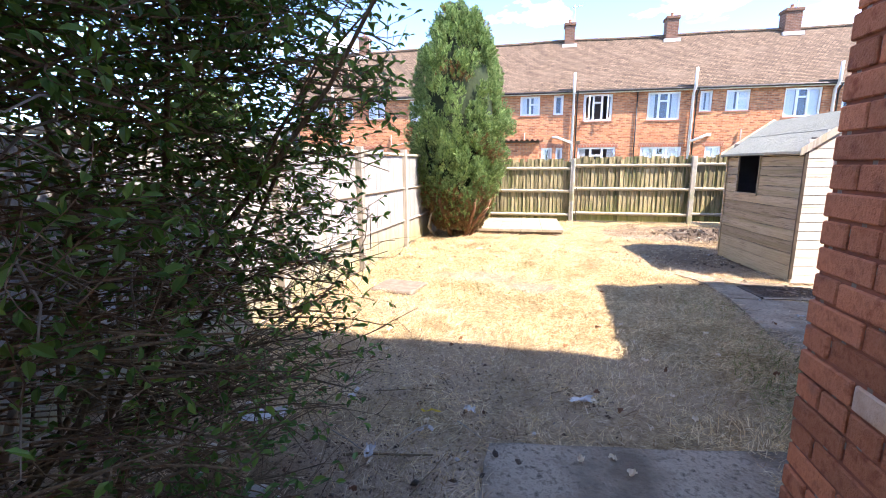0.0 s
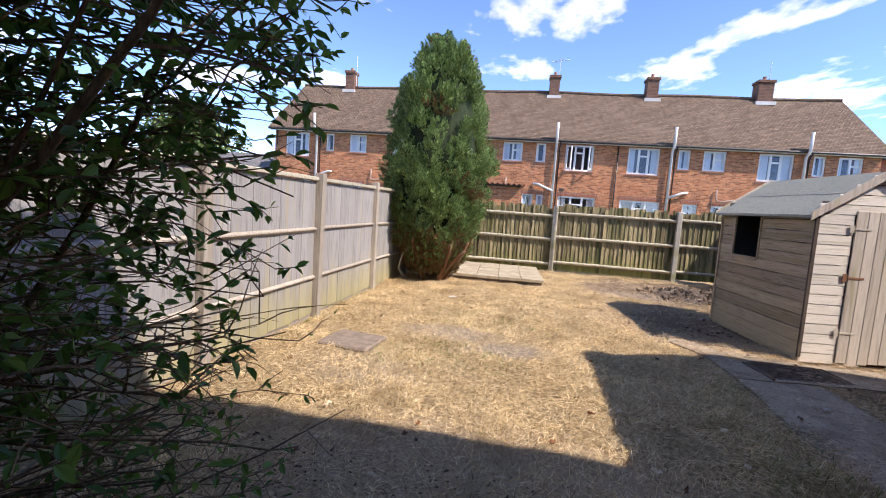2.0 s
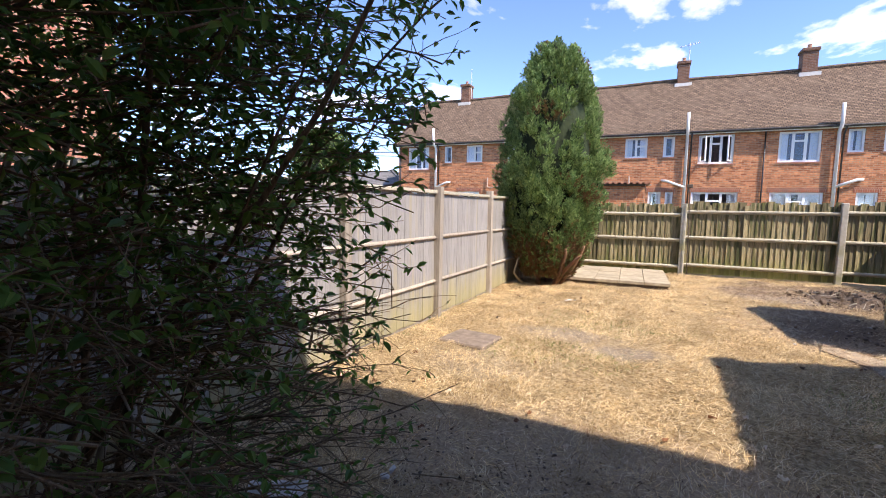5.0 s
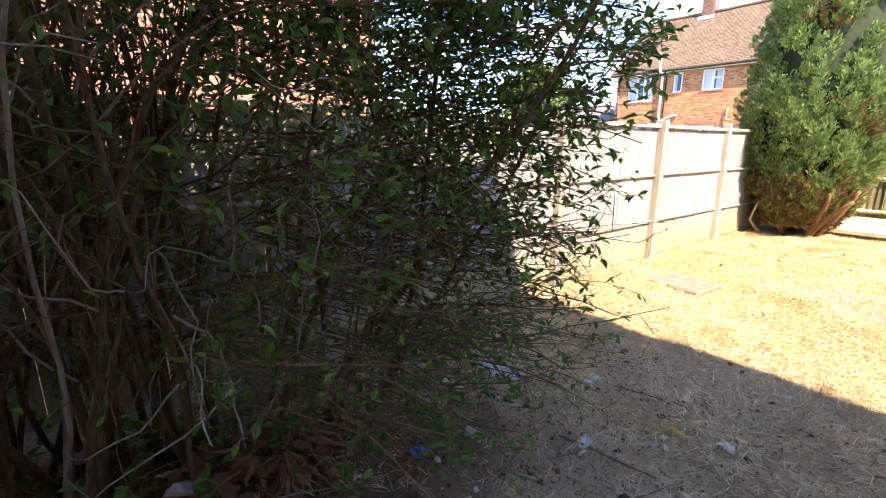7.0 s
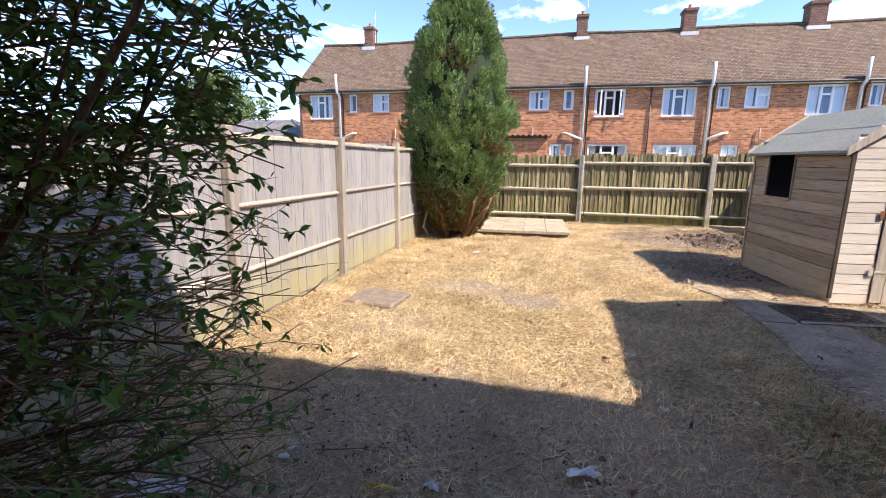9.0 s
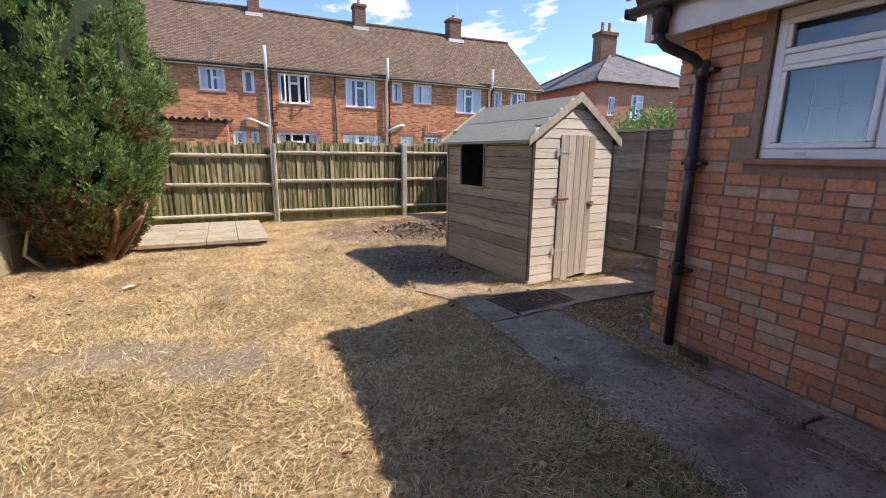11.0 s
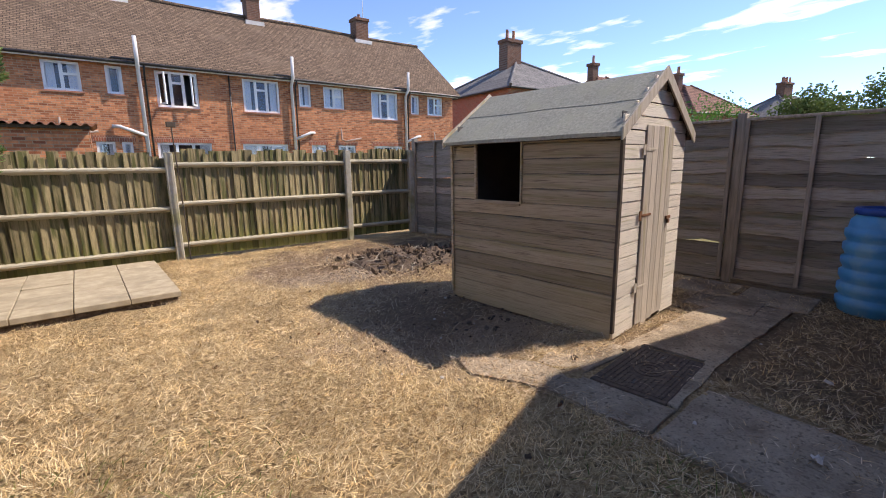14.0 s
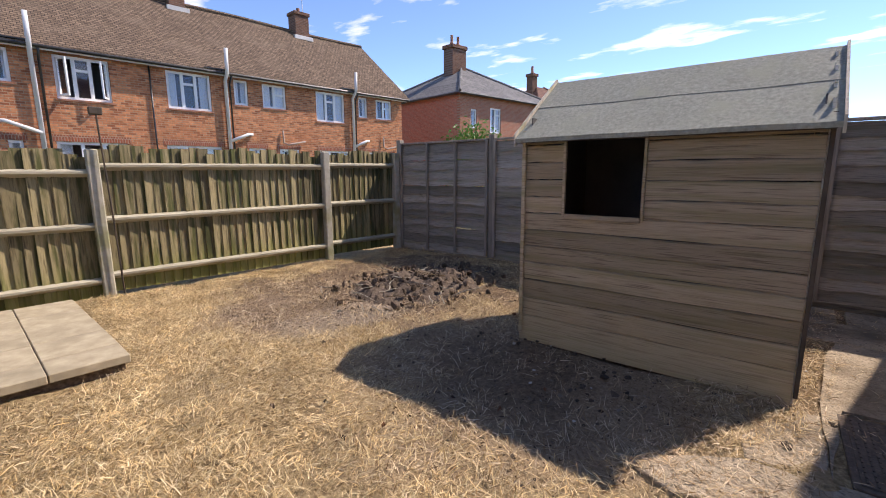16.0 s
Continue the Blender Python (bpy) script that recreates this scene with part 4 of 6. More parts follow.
            for i in range(n):
                for j in (0, m) if u1 == 1.0 else (m,):
                    a, b = g[i][j], g[i + 1][j]
                    bm.faces.new((a, b, bm.verts.new(b.co - Vector((0, 0, 0.03 if u1 == 1.0 else 0.006))), bm.verts.new(a.co - Vector((0, 0, 0.03 if u1 == 1.0 else 0.006)))))
            part("felt_sheet", bm, M["felt"], t)
        for y in (oy0 - 0.012, oy1):
            bb = prism([(px(0), pz(0) + 0.034), (px(1.0), pz(1.0) + 0.030), (px(1.0), pz(1.0) - 0.06), (px(0), pz(0) - 0.068)], y, y + 0.014, "y")
            part("barge_board", bb, M["shed_door"], t)
        part("eave_batten", box(px(0.965) - 0.012, oy0 + 0.02, ez - 0.035, px(0.965) + 0.012, oy1 - 0.02, ez - 0.005, 0.003), M["shed_dark"], t)
    return t


shed()


# ---- blue barrel ----
def barrel():
    b = thing("water_barrel", "light blue ribbed plastic barrel with a dark blue lid", "barrel", pose(6.26, 5.06, 0.0) @ Matrix.Diagonal((0.87, 0.87, 0.97, 1)))
    prof = [(0.25, 0.0), (0.275, 0.02), (0.285, 0.06)]
    z = 0.06
    for k in range(6):
        prof += [(0.306, z + 0.025), (0.306, z + 0.08), (0.280, z + 0.095), (0.280, z + 0.115)]
        z += 0.13
    prof += [(0.27, 0.88), (0.235, 0.92), (0.225, 0.95)]
    part("drum", lathe(prof, 40), M["blue"], b, smooth=True)
    part("lid", lathe([(0.24, 0.93), (0.255, 0.935), (0.255, 0.985), (0.245, 0.995), (0.21, 0.995), (0.20, 0.98)], 40), M["lidblue"], b, "dark blue screw lid", smooth=True)


barrel()


# ---- soil heap ----
def grow(start, direction, length, steps, wander, droop, rng):
    p, d = Vector(start), Vector(direction).normalized()
    pts = [p.copy()]
    for _ in range(steps):
        d = (d + Vector((rng.gauss(0, wander), rng.gauss(0, wander), rng.gauss(0, wander) - droop))).normalized()
        p = p + d * (length / steps)
        pts.append(p.copy())
    return pts


def chunk(seed, r, mat, name="clod", flat=0.7):
    rng = random.Random(seed)
    bm = bmesh.new()
    bmesh.ops.create_icosphere(bm, subdivisions=1, radius=r)
    for v in bm.verts:
        v.co *= rng.uniform(0.6, 1.25)
        v.co.z *= flat
    return mesh_of(name, bm, mat)


def heap():
    h = thing("soil_heap", "low heap of dark dug clods and dead roots beside the shed", "soil heap", pose(4.25, 9.75, 0.03))
    bm = bmesh.new()
    n = 40
    g = [[bm.verts.new((x, y, -0.03 + 0.12 * max(0, 1 - (x / 1.0) ** 2 - (y / 0.75) ** 2) ** 0.8 * (1 + 0.5 * float(wavy(x * 5, y * 5))) + random.uniform(-0.012, 0.012)))
          for x in np.linspace(-1.1, 1.1, n)] for y in np.linspace(-0.85, 0.85, n)]
    for i in range(n - 1):
        for j in range(n - 1):
            bm.faces.new((g[i][j], g[i][j + 1], g[i + 1][j + 1], g[i + 1][j]))
    part("mound", bm, M["clod"], h)
    kinds = [chunk(k, random.uniform(0.018, 0.048), M["clod"], "clod", 0.45) for k in range(12)]
    for i in range(290):
        a, r = random.uniform(0, 6.28), random.random() ** 0.6
        x, y = r * math.cos(a) * 1.25, r * math.sin(a) * 0.85
        z = 0.105 * max(0, 1 - r * r) ** 0.8
        s = random.uniform(0.3, 1.15)
        piece("clod", random.choice(kinds), h, pose(x, y, z + 0.01, random.uniform(0, 360), random.uniform(0, 360), random.uniform(0, 360)) @ Matrix.Diagonal((s * random.uniform(0.8, 1.6), s, s, 1)))
    rng = random.Random(31)
    for i in range(38):
        a, r = rng.uniform(0, 6.28), rng.random() ** 0.5
        st = Vector((-0.25 + r * math.cos(a) * 1.15, -0.1 + r * math.sin(a) * 0.8, 0.03 + 0.10 * max(0, 1 - r * r)))
        yaw = rng.uniform(0, 6.28)
        root = grow(st, (math.cos(yaw), math.sin(yaw), 0.12), rng.uniform(0.12, 0.38), 5, 0.16, 0.05, rng)
        part("dead_root", tube([(p.x, p.y, max(0.012, p.z)) for p in root], [0.006, 0.0055, 0.005, 0.004, 0.003, 0.002], 5), M["pale_bark"] if i % 3 else M["bark"], h)


heap()


# ---- far terrace ----
def window_unit(x0, x1, z0, z1, y, lights, opened=False, label="white plastic casement window with pale curtains", curtain="curtain"):
    w = thing("window", label, "window", group="terrace windows")
    d = 0.085
    for a, b, c, e in ((x0, x1, z0, z0 + d), (x0, x1, z1 - d, z1), (x0, x0 + d, z0 + d, z1 - d), (x1 - d, x1, z0 + d, z1 - d)):
        part("frame_bar", box(a + 0.001, y, c + 0.001, b - 0.001, y + 0.07, e - 0.001), M["upvc"], w)
    n = lights
    iw = (x1 - x0 - 2 * d) / n
    for i in range(1, n):
        x = x0 + d + i * iw
        part("mullion", box(x - 0.05, y + 0.002, z0 + d, x + 0.05, y + 0.068, z1 - d), M["upvc"], w)
    split = {3: [1], 2: [1], 1: []}[n]
    for i in split:
        x = x0 + d + i * iw
        part("transom", box(x + 0.051, y + 0.003, z1 - 0.44, x + iw - (0.051 if i < n - 1 else 0.0), y + 0.067, z1 - 0.36), M["upvc"], w)
    for i in range(n):
        if opened and i != 1:
            continue
        x = x0 + d + i * iw
        part("pane", box(x + 0.03, y + 0.03, z0 + d, x + iw - 0.03, y + 0.036, z1 - d), M["glass"], w).visible_shadow = False
    if opened:
        for x, ang in ((x0 + d, -62), (x1 - d, 62)):
            s = empty("open_sash")
            s.parent = w
            s.matrix_basis = pose(x, y, 0, 0, 0, ang)
            sg = 1 if ang < 0 else -1
            a, b = sorted((0, sg * iw))
            for q in ((a, b, z0 + d, z0 + d + 0.06), (a, b, z1 - d - 0.06, z1 - d), (a, a + 0.06, z0 + d + 0.06, z1 - d - 0.06), (b - 0.06, b, z0 + d + 0.06, z1 - d - 0.06)):
                part("sash_bar", box(q[0], -0.03, q[2], q[1], 0.02, q[3]), M["upvc"], s)
            part("pane", box(a + 0.06, -0.008, z0 + d + 0.06, b - 0.06, -0.003, z1 - d - 0.06), M["glass"], s).visible_shadow = False
    k = (x1 - x0) * (random.choice((0.3, 0.36, 0.22)) if curtain == "curtain" else random.choice((0.30, 0.42, 0.2)))
    if not opened:
        for a, b in ((x0 + 0.03, x0 + 0.03 + k), (x1 - 0.03 - k, x1 - 0.03)):
            part("curtain", box(a, y + 0.13, z0 + 0.02, b, y + 0.15, z1 - 0.02), M["curtain"], w)
    part("sill", box(x0 - 0.06, y - 0.10, z0 - 0.06, x1 + 0.06, y - 0.001, z0 - 0.001), M["stonesill"], w)
    return w


def terrace():
    t = thing("terrace_house", "long two-storey red brick terrace with brown tiled roof", "house")
    wy = 24.35
    big, small, pair = (3.62, 4.92), (3.97, 4.92), (3.97, 4.92)
    wins = [(-12.5, -11.1, *big, 3, 0), (-10.1, -9.64, *small, 1, 0), (-8.73, -7.77, *pair, 2, 0), (-6.3, -4.9, *big, 3, 0), (-0.36, 0.63, *pair, 2, 0), (1.32, 1.80, *small, 1, 0),
            (2.78, 4.17, *big, 3, 1), (5.80, 7.27, *big, 3, 0), (8.12, 8.66, *small, 1, 0), (9.25, 10.26, *pair, 2, 0), (11.68, 13.18, *big, 3, 0),
            (13.98, 14.50, *small, 1, 0), (15.02, 16.03, *pair, 2, 0),
            (-12.3, -10.9, 1.15, 2.33, 3, 0), (-9.2, -7.9, 1.3, 2.33, 2, 0), (0.78, 1.33, 1.2, 2.33, 1, 0), (1.52, 1.85, 1.3, 2.33, 1, 0), (2.60, 4.45, 0.9, 2.33, 3, 0), (5.62, 7.50, 0.9, 2.33, 3, 0),
            (8.55, 9.25, 0.9, 2.33, 1, 0), (9.85, 10.75, 1.2, 2.33, 2, 0), (11.75, 13.4, 0.9, 2.33, 3, 0), (14.1, 14.8, 1.2, 2.33, 1, 0)]
    holes = [w[:4] for w in wins]
    part("wall", holed(-13.15, 16.72, 0, 5.12, holes, wy, wy + 0.28, "x"), M["terrace_brick"], t)
    for x0, x1 in ((-13.15, -12.9), (16.47, 16.72)):
        end = prism([(wy + 0.283, 0), (32.0, 0), (32.0, 5.2), (28.1, 8.25), (wy + 0.283, 5.2)], x0, x1, "x")
        part("wall", end, M["terrace_brick_end"], t)
    part("wall", box(-12.89, 31.7, 0, 16.46, 31.95, 5.1), M["terrace_brick"], t)
    # unseen room surfaces, coloured dim so that the windows look dark
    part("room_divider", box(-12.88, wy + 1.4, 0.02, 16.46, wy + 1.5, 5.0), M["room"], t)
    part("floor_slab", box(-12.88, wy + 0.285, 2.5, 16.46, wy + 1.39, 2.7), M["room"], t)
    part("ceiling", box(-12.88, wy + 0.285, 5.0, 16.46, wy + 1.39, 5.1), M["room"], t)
    for w in wins:
        ob = window_unit(*w[:4], wy + 0.06, w[4], bool(w[5]), curtain="curtain" if w[3] > 3 else "none",
                         label="white plastic casement window standing wide open" if w[5] else "white plastic casement window with pale curtains")
        del ob["group"]
        for key in ("category",):
            del ob[key]
        ob.parent = t
        part("lintel", box(w[0] - 0.1, wy - 0.012, w[3] + 0.002, w[1] + 0.1, wy - 0.001, w[3] + 0.20), M["lintel"], t) if w[3] < 3 else None
    # roof
    for ya, za, yb, zb in ((24.02, 5.10, 28.1, 8.36), (32.2, 5.10, 28.105, 8.36)):
        bm = bmesh.new()
        n = 60
        xs = np.linspace(-13.42, 17.0, n)
        lo = [bm.verts.new((x, ya, za + 0.012 * math.sin(x * 1.9))) for x in xs]
        hi = [bm.verts.new((x, yb, zb + 0.03 * math.sin(x * 0.8) + 0.012 * math.sin(x * 2.7))) for x in xs]
        for i in range(n - 1):
            bm.faces.new((lo[i], lo[i + 1], hi[i + 1], hi[i]))
        ext = bmesh.ops.extrude_face_region(bm, geom=bm.faces[:])
        bmesh.ops.translate(bm, vec=(0, 0, -0.10), verts=[v for v in ext["geom"] if isinstance(v, bmesh.types.BMVert)])
        part("roof", bm, M["roof_tile"], t)
    part("ridge_tiles", tube([(x, 28.1, 8.38 + 0.03 * math.sin(x * 0.8)) for x in np.linspace(-13.4, 16.98, 40)], 0.10, 8), M["roof_tile"], t)
    part("fascia", box(-13.3, 24.10, 4.94, 16.9, 24.13, 5.03), M["paint"], t)
    part("gutter", tube([(-13.4, 24.04, 5.03), (17.0, 24.04, 5.03)], 0.055, 8), M["black"], t)
    for x, up in ((-10.62, 5.9), (2.27, 5.9), (7.75, 5.9), (13.55, 5.9)):
        s = empty("soil_pipe")
        s.parent = t
        part("shaft", tube([(x + 0.03, 24.22, 0.2), (x + 0.02, 24.22, 4.8), (x, 23.92, 5.05), (x, 23.88, up)], 0.065, 10), M["pipe"], s, smooth=True)
        sg = 1 if x in (-10.62, 7.75, 13.55) else -1
        part("branch", tube([(x + 0.03, 24.2, 2.55), (x + sg * 0.75, 24.2, 2.85), (x + sg * 0.95, 24.3, 2.86)], 0.06, 10), M["pipe"], s, smooth=True)
        part("rain_pipe", tube([(x + 0.2, 24.28, 0.2), (x + 0.2, 24.28, 4.7), (x + 0.2, 24.05, 4.98)], 0.035, 8), M["black"], s, smooth=True)
        part("flashing", box(x - 0.75, 23.99, 5.13, x + 0.05, 24.06, 5.16), M["black"], s)
    for x, z in ((-7.4, 2.75), (-0.1, 2.75), (10.0, 2.8), (15.4, 2.75)):
        part("vent_pipe", tube([(x, 24.28, 3.1), (x, 24.25, 2.6), (x + 0.2, 24.24, 2.52), (x + 1.0, 24.24, 2.68)], 0.036, 8), M["vent"], t, smooth=True)
    for x in (5.3, -13.0):
        part("rain_pipe", tube([(x, 24.3, 0.2), (x, 24.3, 4.95)], 0.03, 8), M["black"], t, smooth=True)
    for x, wd in ((-10.3, 0.55), (2.12, 0.55), (7.45, 0.6), (13.15, 0.75)):
        c = empty("chimney")
        c.parent = t
        part("shaft", box(x - wd / 2, 27.75, 7.9, x + wd / 2, 28.45, 9.15, 0.01), M["chimney"], c)
        part("crown", box(x - wd / 2 - 0.05, 27.70, 9.151, x + wd / 2 + 0.05, 28.5, 9.30, 0.01), M["chimney"], c)
        part("flashing", box(x - wd / 2 - 0.12, 27.60, 7.96, x + wd / 2 + 0.12, 27.749, 8.14), M["lead"], c)
        part("pot", lathe([(0.10, 9.30), (0.12, 9.32), (0.09, 9.36), (0.085, 9.52), (0.10, 9.54)], 14), M["terracotta"], c, m=pose(x, 28.1, 0), smooth=True)
    for x in (2.35, -10.0, 13.4):
        a = empty("aerial")
        a.parent = t
        bm = tube([(x, 28.1, 8.4), (x, 28.1, 10.3)], 0.02, 6)
        if x == 2.35:
            tube([(x - 0.5, 28.0, 10.1), (x + 0.5, 28.2, 10.3)], 0.015, 5, bm)
            for k in range(6):
                u = -0.4 + k * 0.16
                tube([(x + u, 27.8, 10.2 + u * 0.2), (x + u, 28.4, 10.2 + u * 0.2)], 0.01, 4, bm)
        part("mast", bm, M["pipe"], a)


terrace()


def outhouse():
    o = thing("brick_outhouse", "small red brick outhouse with corrugated roof", "outhouse")
    part("wall", box(-1.6, 18.0, 0, 0.70, 19.8, 2.30), M["terrace_brick"], o)
    bm = bmesh.new()
    xs = np.linspace(-1.75, 0.86, 90)
    for y0, z0, y1, z1 in ((17.8, 2.42, 20.0, 2.42),):
        a = [bm.verts.new((x, y0, z0 + 0.035 * math.sin(x * 2 * math.pi / 0.2))) for x in xs]
        b = [bm.verts.new((x, y1, z1 + 0.035 * math.sin(x * 2 * math.pi / 0.2))) for x in xs]
        c = [bm.verts.new((x, y0, z0 - 0.03 + 0.035 * math.sin(x * 2 * math.pi / 0.2))) for x in xs]
        for i in range(len(xs) - 1):
            bm.faces.new((a[i], a[i + 1], b[i + 1], b[i]))
            bm.faces.new((a[i], c[i], c[i + 1], a[i + 1]))
    part("roof", bm, M["stonesill"], o)
    part("beam", box(-1.6, 17.9, 2.301, 0.70, 19.9, 2.375), M["shed_dark"], o)


outhouse()


def hip_house(name, label, x0, y0, w, d, eave, rise, roofmat, turn=0, chim=None, pots=2, wins=(), walls=("far_brick_y", "far_brick_x")):
    h = thing(name, label, "house", pose(x0, y0, 0, 0, 0, turn))
    t = 0.25
    holes = [q[:4] for q in wins]
    part("wall", holed(0, w, 0, eave, holes, 0.0, t, "x"), M[walls[0]], h)
    part("wall", box(0, t + 0.003, 0, t, d, eave), M[walls[1]], h)
    part("wall", box(w - t, t + 0.003, 0, w, d, eave), M[walls[1]], h)
    part("wall", box(t + 0.003, d - t, 0, w - t - 0.003, d, eave), M[walls[0]], h)
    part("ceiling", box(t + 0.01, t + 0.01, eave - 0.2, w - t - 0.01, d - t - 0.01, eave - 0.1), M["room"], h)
    o = 0.3
    s = min(w, d) / 2
    r0, r1 = ((s, d / 2), (w - s, d / 2)) if w >= d else ((w / 2, s), (w / 2, d - s))
    if r0 == r1:
        r1 = (r1[0] + 0.02, r1[1] + 0.02)
    c = [(-o, -o, eave), (w + o, -o, eave), (w + o, d + o, eave), (-o, d + o, eave)]
    p, q = (*r0, eave + rise), (*r1, eave + rise)
    faces = [(c[0], c[1], q, p), (c[1], c[2], q), (c[2], c[3], p, q), (c[3], c[0], p)] if w >= d else [(c[0], c[1], p), (c[1], c[2], q, p), (c[2], c[3], q), (c[3], c[0], p, q)]
    for f in faces:
        bm = bmesh.new()
        top = [bm.verts.new(v) for v in f]
        low = [bm.verts.new((v[0], v[1], v[2] - 0.12)) for v in f]
        bm.faces.new(top)
        bm.faces.new(low[::-1])
        for i in range(len(f)):
            bm.faces.new((top[i], low[i], low[(i + 1) % len(f)], top[(i + 1) % len(f)]))
        part("roof", bm, M[roofmat], h)
    for k in range(4):
        part("hip_tiles", tube([Vector(c[k]) + Vector((0, 0, 0.02)), Vector(p if k in ((0, 3) if w >= d else (0, 1)) else q) + Vector((0, 0, 0.02))], 0.10, 6), M[roofmat], h)
    for a, b in ((c[0], c[1]), (c[3], c[0])):
        part("gutter", tube([Vector(a) + Vector((0, 0, -0.08)), Vector(b) + Vector((0, 0, -0.08))], 0.07, 6), M["black"], h)
    if chim:
        k = empty("chimney")
        k.parent = h
        cx, cy, cw, cd, ct = chim
        part("shaft", box(cx - cw / 2, cy - cd / 2, eave + rise - 1.2, cx + cw / 2, cy + cd / 2, ct - 0.25, 0.02), M["chimney"], k)
        part("crown", box(cx - cw / 2 - 0.08, cy - cd / 2 - 0.08, ct - 0.249, cx + cw / 2 + 0.08, cy + cd / 2 + 0.08, ct, 0.03), M["chimney"], k)
        for i in range(pots):
            u = (i + 0.5) / pots - 0.5
            part("pot", lathe([(0.12, 0), (0.14, 0.05), (0.10, 0.15), (0.09, 0.55), (0.11, 0.6)], 12), M["terracotta"], k, m=pose(cx + u * cw * 0.9, cy + (0.15 if i % 2 else -0.15), ct), smooth=True)
    for x0_, x1_, z0_, z1_, n in wins:
        ob = window_unit(x0_, x1_, z0_, z1_, 0.05, n)
        for key in ("group", "category"):
            del ob[key]
        ob.parent = h
    return h


hip_house("slate_house", "two-storey red brick house with hipped grey slate roof", 20.5, 23.6, 9.0, 9.0, 5.85, 2.7, "roof_slate", -4, (3.8, 4.4, 1.3, 0.9, 9.8), 4,
          ((0.9, 1.4, 3.9, 5.0, 1), (2.6, 3.6, 3.7, 5.2, 2)))
hip_house("tiled_house", "brick house with hipped red-brown tiled roof and chimney", 31.5, 25.0, 9.0, 8.0, 5.6, 3.1, "roof_red", -8, (3.4, 4.0, 0.65, 0.65, 9.7), 2, ((2.0, 3.2, 3.6, 4.9, 2), (5.5, 6.5, 3.6, 4.9, 2)))
hip_house("tiled_house", "brick house with hipped brown tiled roof further along", 42.5, 23.0, 9.0, 8.0, 5.6, 3.1, "roof_red", -10, (3.0, 4.0, 0.65, 0.65, 9.7), 2, ((3.0, 4.2, 3.6, 4.9, 2),))
hip_house("slate_house", "pale distant house with grey slate roof", 58, 20.0, 16.0, 8.0, 5.6, 3.0, "roof_slate", -12, (5.0, 4.0, 1.6, 0.9, 10.0), 5)
hip_house("bungalow", "low house with grey tiled roof beyond the fence", -24.5, 27.0, 10.5, 7.0, 2.2, 2.0, "roof_slate", 4)
neigh = hip_house("neighbour_house", "red brick neighbouring house behind the shrub", -11.5, -7.0, 6.0, 11.2, 5.0, 2.8, "roof_red", 0)


# ---- plants ----
def leaf_mesh(name, pos, along, up, length, width, mat, parent, fold=0.25):
    """Many small leaves, each a folded lozenge; all arguments but the last are arrays."""
    pos, along, up = (np.asarray(a, float) for a in (pos, along, up))
    along /= np.linalg.norm(along, axis=1, keepdims=True) + 1e-9
    side = np.cross(along, up)
    side /= np.linalg.norm(side, axis=1, keepdims=True) + 1e-9
    nrm = np.cross(side, along)
    L, W = np.asarray(length)[:, None], np.asarray(width)[:, None]
    base, tip = pos, pos + along * L - nrm * L * 0.10
    out = []
    for u, k in ((0.30, 0.46), (0.66, 0.40)):
        at = pos + along * L * u + nrm * W * fold * 0.7
        out += [at + side * W * k, at - side * W * k]
    n = len(pos)
    v = np.stack((base, out[0], out[2], tip, out[3], out[1]), 1).reshape(-1, 3)
    i = np.arange(n)[:, None] * 6
    f = np.concatenate([i + np.array([[0, 3, 2, 1]]), i + np.array([[0, 5, 4, 3]])], 0)
    ob = raw(name, v.tolist(), f.tolist(), mat, parent)
    ob["kind"] = "stuff"
    return ob


def allowed(p):
    """Inside the shrub's outline: it leans over the path, and ends before the lawn."""
    x, y, z = p
    reach = 0.04 + 0.07 * math.sin(y * 5.1 + z * 3) + (0.14 if y > 1.35 else 0.0) + (0.04 if z > 1.75 and y > 1.3 else 0.0) - (0.35 if y < -0.4 else 0.0)
    if 0.1 < y < 1.15:
        reach = min(reach, 0.10)
    end = 2.32 + 0.22 * math.sin(z * 2.7 + 1) - max(0.0, (-0.7 - x)) * 0.5 - max(0, 0.7 - z) * 0.5
    return -1.58 < x < reach and y < end and z > 0.02


